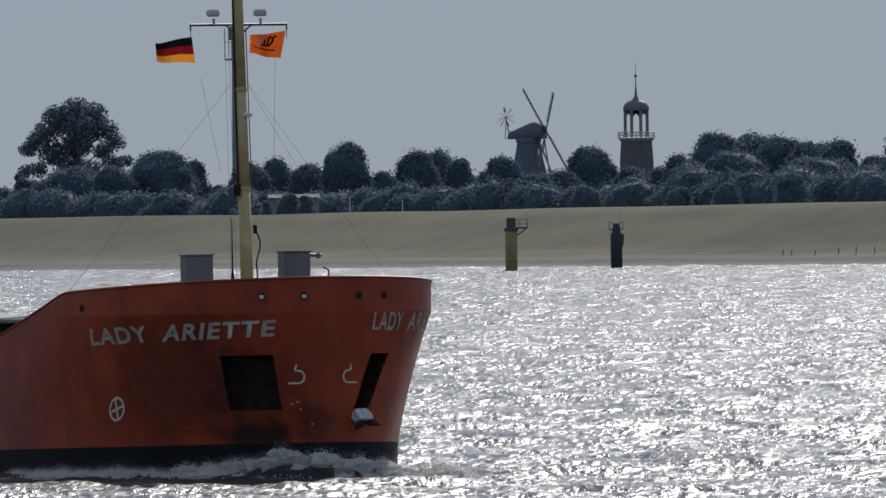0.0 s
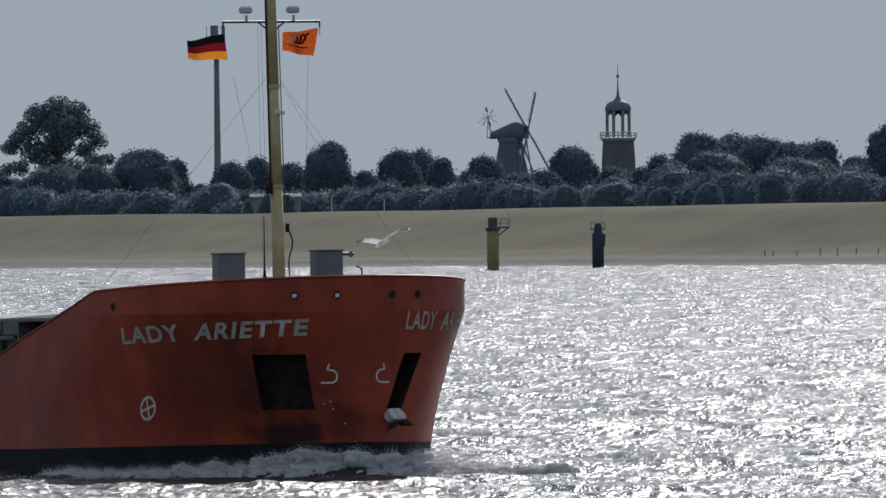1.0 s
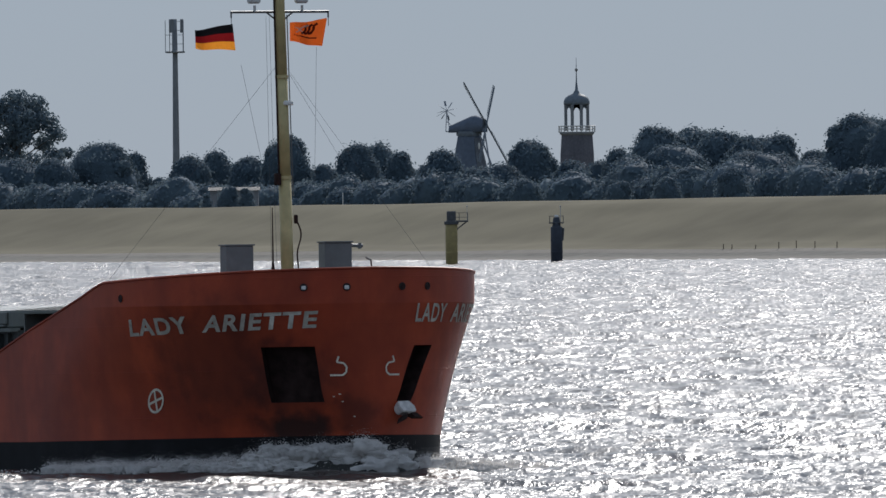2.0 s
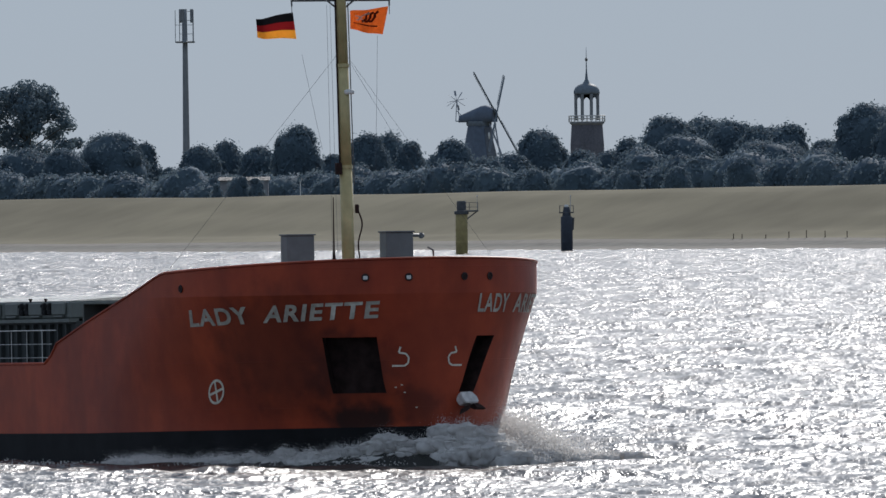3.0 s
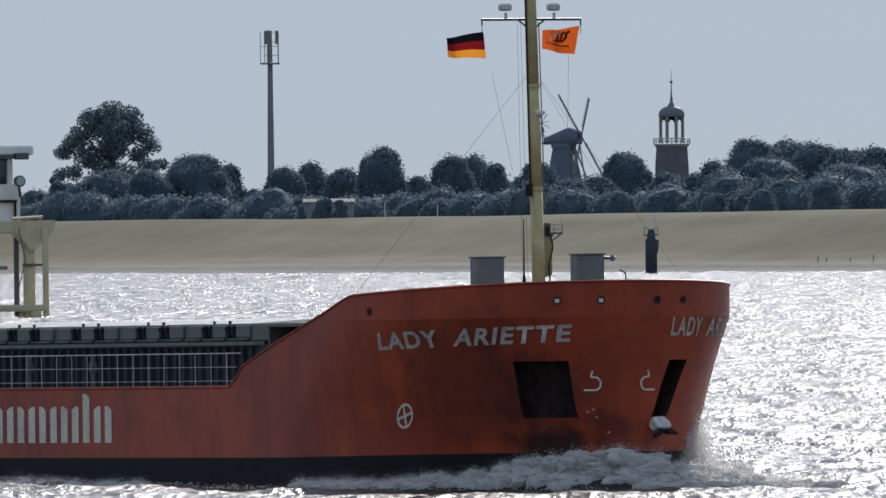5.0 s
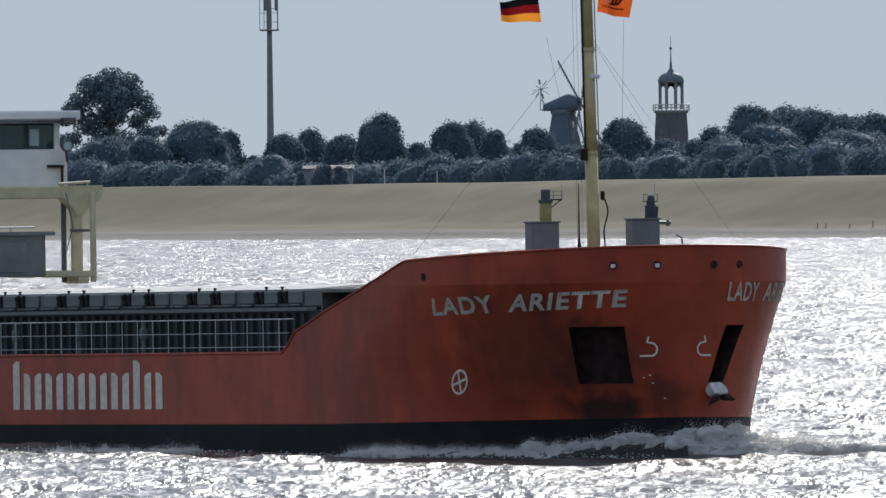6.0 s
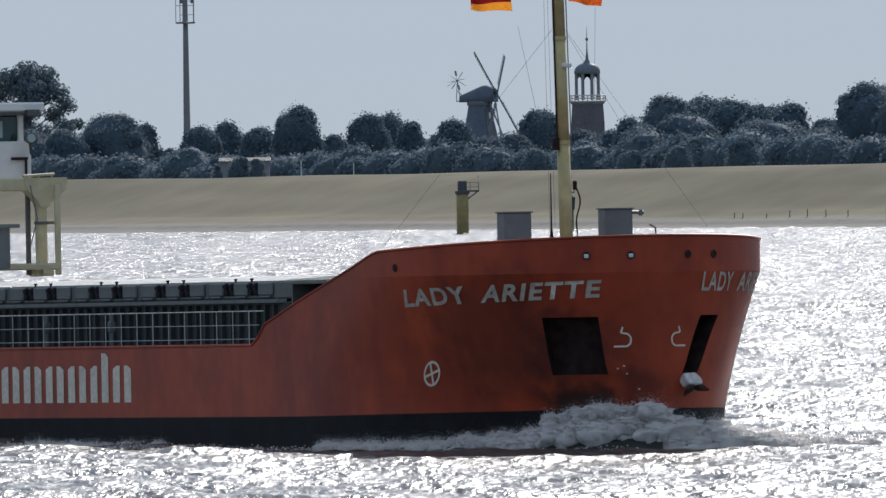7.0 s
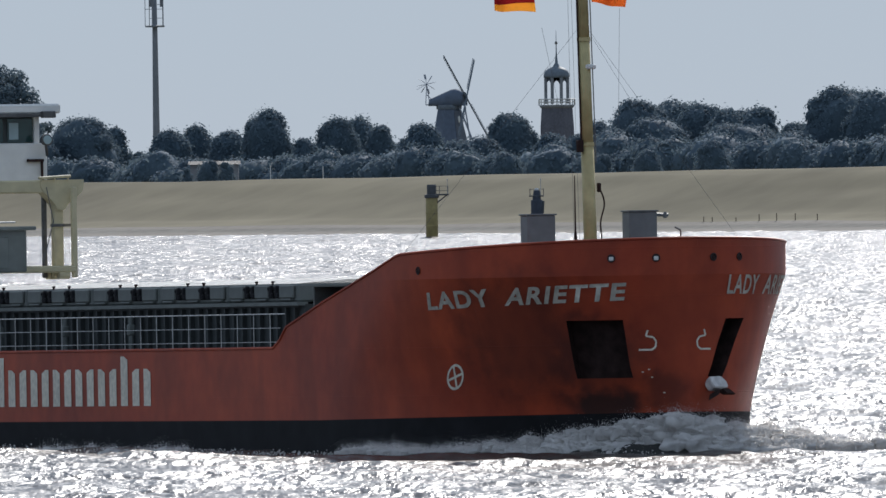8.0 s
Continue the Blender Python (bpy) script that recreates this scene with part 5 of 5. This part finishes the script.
rod(bm, (-12 * k, 0, h + 19 * k), (12 * k, 0, h + 19 * k), 0.04, n=5)
rod(bm, (10.5 * k, 0, h - 24 * k), (12 * k, 0, h - 2 * k), 0.14, n=6)
part("platform", bm, M_HEAD, blue, "small dark platform with rail")
bm = bmesh.new()
turned(bm, [(3.8 * k, h + 17 * k), (4.2 * k, h + 19 * k), (3 * k, h + 21 * k)], 10)
part("lamp_hood", bm, M_WHITE, blue, "white lamp hood")
bm = bmesh.new()
rod(bm, (7 * k, 0, h + 7 * k), (7 * k, 0, h + 36 * k), 0.05, n=5)
turned(bm, [(0.05, h + 35 * k), (0.13, h + 36 * k), (0.05, h + 38 * k)], 8, Matrix.Translation((7 * k, 0, 0)))
part("signal_pole", bm, M_RAIL, blue, "thin signal pole")


# ---- bow wave ----
let_light_through(M_FOAM, (0.85, 0.83, 0.80), 0.45)


def flake(bm, p, s, rng):
    q = Euler((rng.random() * 6.28, rng.random() * 6.28, rng.random() * 6.28)).to_matrix()
    bm.faces.new([bm.verts.new(p + q @ Vector(o) * s) for o in ((-0.5, -0.4, 0), (0.4, -0.5, 0.1), (0.55, 0.3, 0), (-0.2, 0.55, -0.1))])


def build_spray():
    """Rolls of foam beside the plating: (metres of plating aft of the stem, height, side, distance off, loose spray)."""
    sp = empty("bow_wave", Matrix(), "churned white bow wave and spray along the hull", "bow wave", kind="stuff")
    made = []
    rng = random.Random(11)
    spec = []
    for i in range(15):
        s = 0.15 + 0.95 * i
        spec.append((s, 0.10 + 1.12 * math.exp(-(s / 5.6) ** 1.5), -1, 0.32 + 0.035 * s, 0.5))
    for s, h, out in ((0.2, 1.15, 0.6), (0.9, 1.1, 1.1), (1.7, 1.0, 1.7), (2.5, 0.85, 2.4), (3.3, 0.7, 3.1), (4.1, 0.5, 3.9), (4.9, 0.35, 4.7)):
        spec.append((s, h, 1, out, 0.8))
    spec += [(4.6, 2.9, 1, 0.3, 3.0), (5.2, 2.2, 1, 0.5, 3.0), (4.6, 1.3, 1, 0.8, 2.2), (4.2, 1.25, 1, 1.6, 2.2), (3.8, 1.0, 1, 2.5, 2.2), (27.0, 0.26, -1, 2.3, 0.4), (29.5, 0.2, -1, 2.6, 0.4), (34.0, 0.24, -1, 2.8, 0.4)]
    for s, h, sgn, out, loose in spec:
        c = hull_point(t_arc(s, 0.3), 0.3, sgn, out * 0.7)
        c.z = LOW + (0.16 if loose < 1.5 and s < 20 else 0.0)      # the foam rides on the swell
        bm = bmesh.new()
        for i in range(9):
            a = (i - 4) / 4 * 0.75 + rng.gauss(0, 0.12)
            f = i % 3 / 2       # puffs from the foot to the head of the roll
            q = hull_point(t_arc(max(0.02, s + a), 0.3), 0.3, sgn, max(0.05, out * (0.55 + 0.5 * (1 - f)) + rng.gauss(0, 0.12)))
            r = (0.22 + 0.20 * h) * rng.uniform(0.75, 1.2) * (1.0 - 0.35 * f) * (0.5 if loose > 2.5 else 1.0)
            p = Vector((q.x - c.x, q.y - c.y, max(0.0, h * (0.2 + 0.62 * f) * rng.uniform(0.85, 1.12) - 0.15)))
            if loose < 1.5:
                g = bmesh.ops.create_icosphere(bm, subdivisions=4 if s < 8 else 3, radius=1)
                o = rng.random() * 90
                for v in g["verts"]:
                    n = 1.0 + 0.45 * noise.noise(v.co * 1.5 + Vector((o, 0, 0))) + 0.24 * noise.noise(v.co * 3.7 + Vector((0, o, 0))) + 0.12 * noise.noise(v.co * 8 + Vector((0, 0, o))) + 0.10 * noise.noise(v.co * 16 + Vector((o, o, 0)))
                    down = 0.56 if v.co.z > 0 else 1.5
                    v.co = p + Vector((v.co.x * r * 1.1, v.co.y * r * 1.5, v.co.z * r * down)) * n
            for _ in range(int(900 * loose if loose > 1.5 else 330 + 200 * loose)):
                d = Vector((rng.gauss(0, 0.95), rng.gauss(0, 0.85), rng.gauss(0.25, 0.62)))
                w = p + d * r * (1.0 if loose < 1.5 else 1.7)
                if w.z > -0.1:
                    flake(bm, w, 0.010 + 0.06 * math.exp(-0.8 * d.length_squared) * rng.uniform(0.4, 1.2), rng)
        ob = part("spray_clump", bm, M_FOAM, sp, "", True)
        made.append((ob, c, h, s, sgn, loose))
    # the swell that the bow pushes up: a smooth ridge of water beside the plating
    for sgn in (-1, 1):
        bm = bmesh.new()
        g = []
        for i in range(121):
            s = 0.05 + 30 * (i / 120) ** 1.4
            hgt = 0.64 * math.exp(-s / 12) + 0.10 * math.sin(s * 0.9) * math.exp(-s / 20) + 0.05 * noise.noise((s * 0.8, 3.0 * sgn, 0))
            row = []
            for j in range(13):
                f = j / 12
                o = -0.3 + (2.6 + 0.05 * s) * f
                q = hull_point(t_arc(s, 0.3), 0.3, sgn, o if abs(o) > 1e-3 else 0.001)
                z = LOW - 0.12 + hgt * math.sin(min(1.0, f * 1.15 + 0.25) * math.pi) ** 1.2 + 0.05 * noise.noise((q.x * 1.6, q.y * 1.6, 2.0))
                row.append(bm.verts.new((q.x, q.y, z)))
            g.append(row)
        for r0, r1 in zip(g, g[1:]):
            for j in range(12):
                bm.faces.new((r0[j], r1[j], r1[j + 1], r0[j + 1]) if sgn > 0 else (r0[j + 1], r1[j + 1], r1[j], r0[j]))
        part("swell", bm, M_SWELL, sp, "smooth swell, coloured dark for the hull's shadow and reflection", True)
    for sgn in (-1, 1):     # flecks of foam lying along the side
        bm = bmesh.new()
        for i in range(260):
            s = 1 + 44 * rng.random() ** 1.3
            q = hull_point(t_arc(s, 0.3), 0.3, sgn, 0.6 + (0.8 + s * 0.10) * rng.random())
            for k in range(7):
                flake(bm, Vector((q.x + rng.gauss(0, 0.5), q.y + rng.gauss(0, 0.2), LOW + 0.06 + abs(rng.gauss(0, 0.06)))), rng.uniform(0.02, 0.06), rng)
        part("foam_streak", bm, M_FOAM, sp)
    return sp, made


spray, clumps = build_spray()


# ---- gull ----
def build_gull():
    M_GULL = mat("gull_white_feather", (0.86, 0.86, 0.85), 0.8, vary=0.08, scale=8)
    M_TIP = mat("gull_grey_feather", (0.35, 0.36, 0.38), 0.8, vary=0.2, scale=8)
    let_light_through(M_GULL, (0.95, 0.95, 0.94), 0.7)
    g = empty("gull", Matrix(), "white gull gliding low over the river", "bird")
    bm = bmesh.new()
    turned(bm, [(0.005, -0.26), (0.035, -0.2), (0.05, -0.05), (0.052, 0.05), (0.038, 0.14), (0.028, 0.17), (0.03, 0.20), (0.022, 0.24), (0.004, 0.28)], 10, pose(0, 0, 0, 0, 90, 0))
    part("body", bm, M_GULL, g, "", True)
    wings = []
    for s in (-1, 1):
        bm = bmesh.new()
        pr = [(0.0, 0.10, -0.09, 0.0), (0.17, 0.13, -0.07, 0.04), (0.32, 0.08, -0.07, 0.04), (0.48, -0.03, -0.10, -0.02)]
        up = [(bm.verts.new((a, y * s, z + 0.012)), bm.verts.new((b, y * s, z + 0.012))) for y, a, b, z in pr]
        dn = [(bm.verts.new((a, y * s, z - 0.012)), bm.verts.new((b, y * s, z - 0.004))) for y, a, b, z in pr]
        for i in range(3):
            f = bm.faces.new((up[i][0], up[i + 1][0], up[i + 1][1], up[i][1]))
            f.material_index = 1 if i == 2 else 0
            bm.faces.new((dn[i][1], dn[i + 1][1], dn[i + 1][0], dn[i][0]))
            bm.faces.new((up[i][0], dn[i][0], dn[i + 1][0], up[i + 1][0]))
            bm.faces.new((up[i][1], up[i + 1][1], dn[i + 1][1], dn[i][1]))
        bmesh.ops.recalc_face_normals(bm, faces=bm.faces[:])
        wings.append((s, part("wing", bm, [M_GULL, M_TIP], g)))
    bm = bmesh.new()
    rod(bm, (0.26, 0, -0.005), (0.32, 0, -0.02), 0.012, 0.003, 6)
    part("beak", bm, M_PILE, g)
    return g, wings


gull, wings = build_gull()


def motions():
    """The ship with its bow wave, the gull and its wings."""
    rows = []
    for t, x, y, z in SHIP:
        rows.append((t, pose(x, y, z, 0, -0.5, SHIP_TURN)))
    walk(ship, rows)
    walk(spray, [(t, pose(x, y, 0.0, 0, 0, SHIP_TURN)) for t, x, y, z in SHIP])
    # the roll beside the starboard bow, the wave ahead of the stem, and bursts thrown up at the stem
    roll = ((0, 0.75), (0.5, 0.85), (1.0, 0.9), (1.5, 1.3), (2.2, 0.75), (3.0, 0.8), (3.5, 0.6), (4.0, 0.85), (4.5, 0.9), (4.8, 1.25), (5.0, 1.05), (5.3, 0.7), (6.3, 0.65), (6.6, 0.85), (6.9, 1.4), (7.1, 1.25), (7.3, 0.9), (7.5, 0.85), (8.0, 1.05))
    ahead = ((0, 0.45), (0.5, 1.0), (0.8, 0.8), (1.5, 0.55), (2.2, 0.5), (2.8, 0.9), (3.0, 1.15), (3.3, 0.8), (4.0, 0.6), (4.5, 0.7), (5.0, 0.9), (5.3, 1.0), (6.3, 0.7), (6.6, 0.6), (7.0, 0.85), (7.5, 0.95), (8.0, 0.95))
    burst = ((0, 0.1), (0.3, 0.5), (0.5, 1.0), (0.8, 0.5), (1.1, 0.1), (2.5, 0.1), (2.8, 0.8), (3.0, 1.1), (3.3, 0.3), (4.6, 0.0), (5.1, 0.8), (5.5, 0.3), (6.6, 0.0), (7.3, 0.3), (7.5, 0.8), (7.8, 0.4), (8.0, 0.4))
    tall = ((0, 0.0), (2.7, 0.0), (3.0, 0.4), (3.3, 0.0), (4.6, 0.1), (4.8, 0.6), (5.0, 1.0), (5.2, 1.0), (5.6, 0.2), (6.6, 0.1), (6.95, 0.5), (7.3, 0.1), (8.0, 0.0))
    for k, (ob, c, h, s, sgn, loose) in enumerate(clumps):
        table = tall if loose > 2.5 else burst if loose > 1.5 else roll if sgn < 0 and s < 20 else ahead if sgn > 0 else ((0, 0.9), (8, 0.9))
        ts, vs = [r[0] for r in table], [r[1] for r in table]
        keys = []
        for i in range(41):
            t = i * 0.2
            late = max(0.0, t - 0.05 * s) if s < 20 and loose < 1.5 else t      # crests run aft along the hull
            a = float(np.interp(late, ts, vs)) + 0.10 * math.sin(t * 4.1 + k * 1.7)
            keys.append((t, pose(c.x - 0.1 * math.sin(t * 3 + k), c.y, c.z + (h + (1.2 if loose > 1.5 else 0.0)) * (a - 1.0), 0, 5 * math.sin(t * 2.7 + k), 0)))
        walk(ob, keys)
    for ob, z, y, k in ((banner, 14.5, -1.7, 0.0), (fl, 14.6, 1.72, 1.9)):
        pin = mast_at(z, 0, y)
        rows = []
        for i in range(33):
            t = i * 0.25
            rows.append((t, Matrix.Translation(pin) @ pose(0, 0, 0, 4 * math.sin(t * 6.3 + k), 3 * math.sin(t * 4.1 + k), 7 * math.sin(t * 5.2 + k)) @ Matrix.Translation(-pin)))
        walk(ob, rows)
    walk(water, [(i * 1.0, pose(1.2 - 0.3 * i, -0.25 * i, LOW + 0.02 * math.sin(i * 1.9))) for i in range(9)])
    d = 300.0
    keys = []
    for t, u, v in GULL:
        p = far(u, v, d)
        keys.append((t, pose(p.x, p.y, p.z, -13, 14, 112)))
    walk(gull, keys)
    for s, w in wings:
        walk(w, [(i * 0.1, pose(0, 0, 0, s * (6 + 16 * math.sin(i * 0.1 * 11 - 10.5)), 0, 0)) for i in range(81)])


motions()
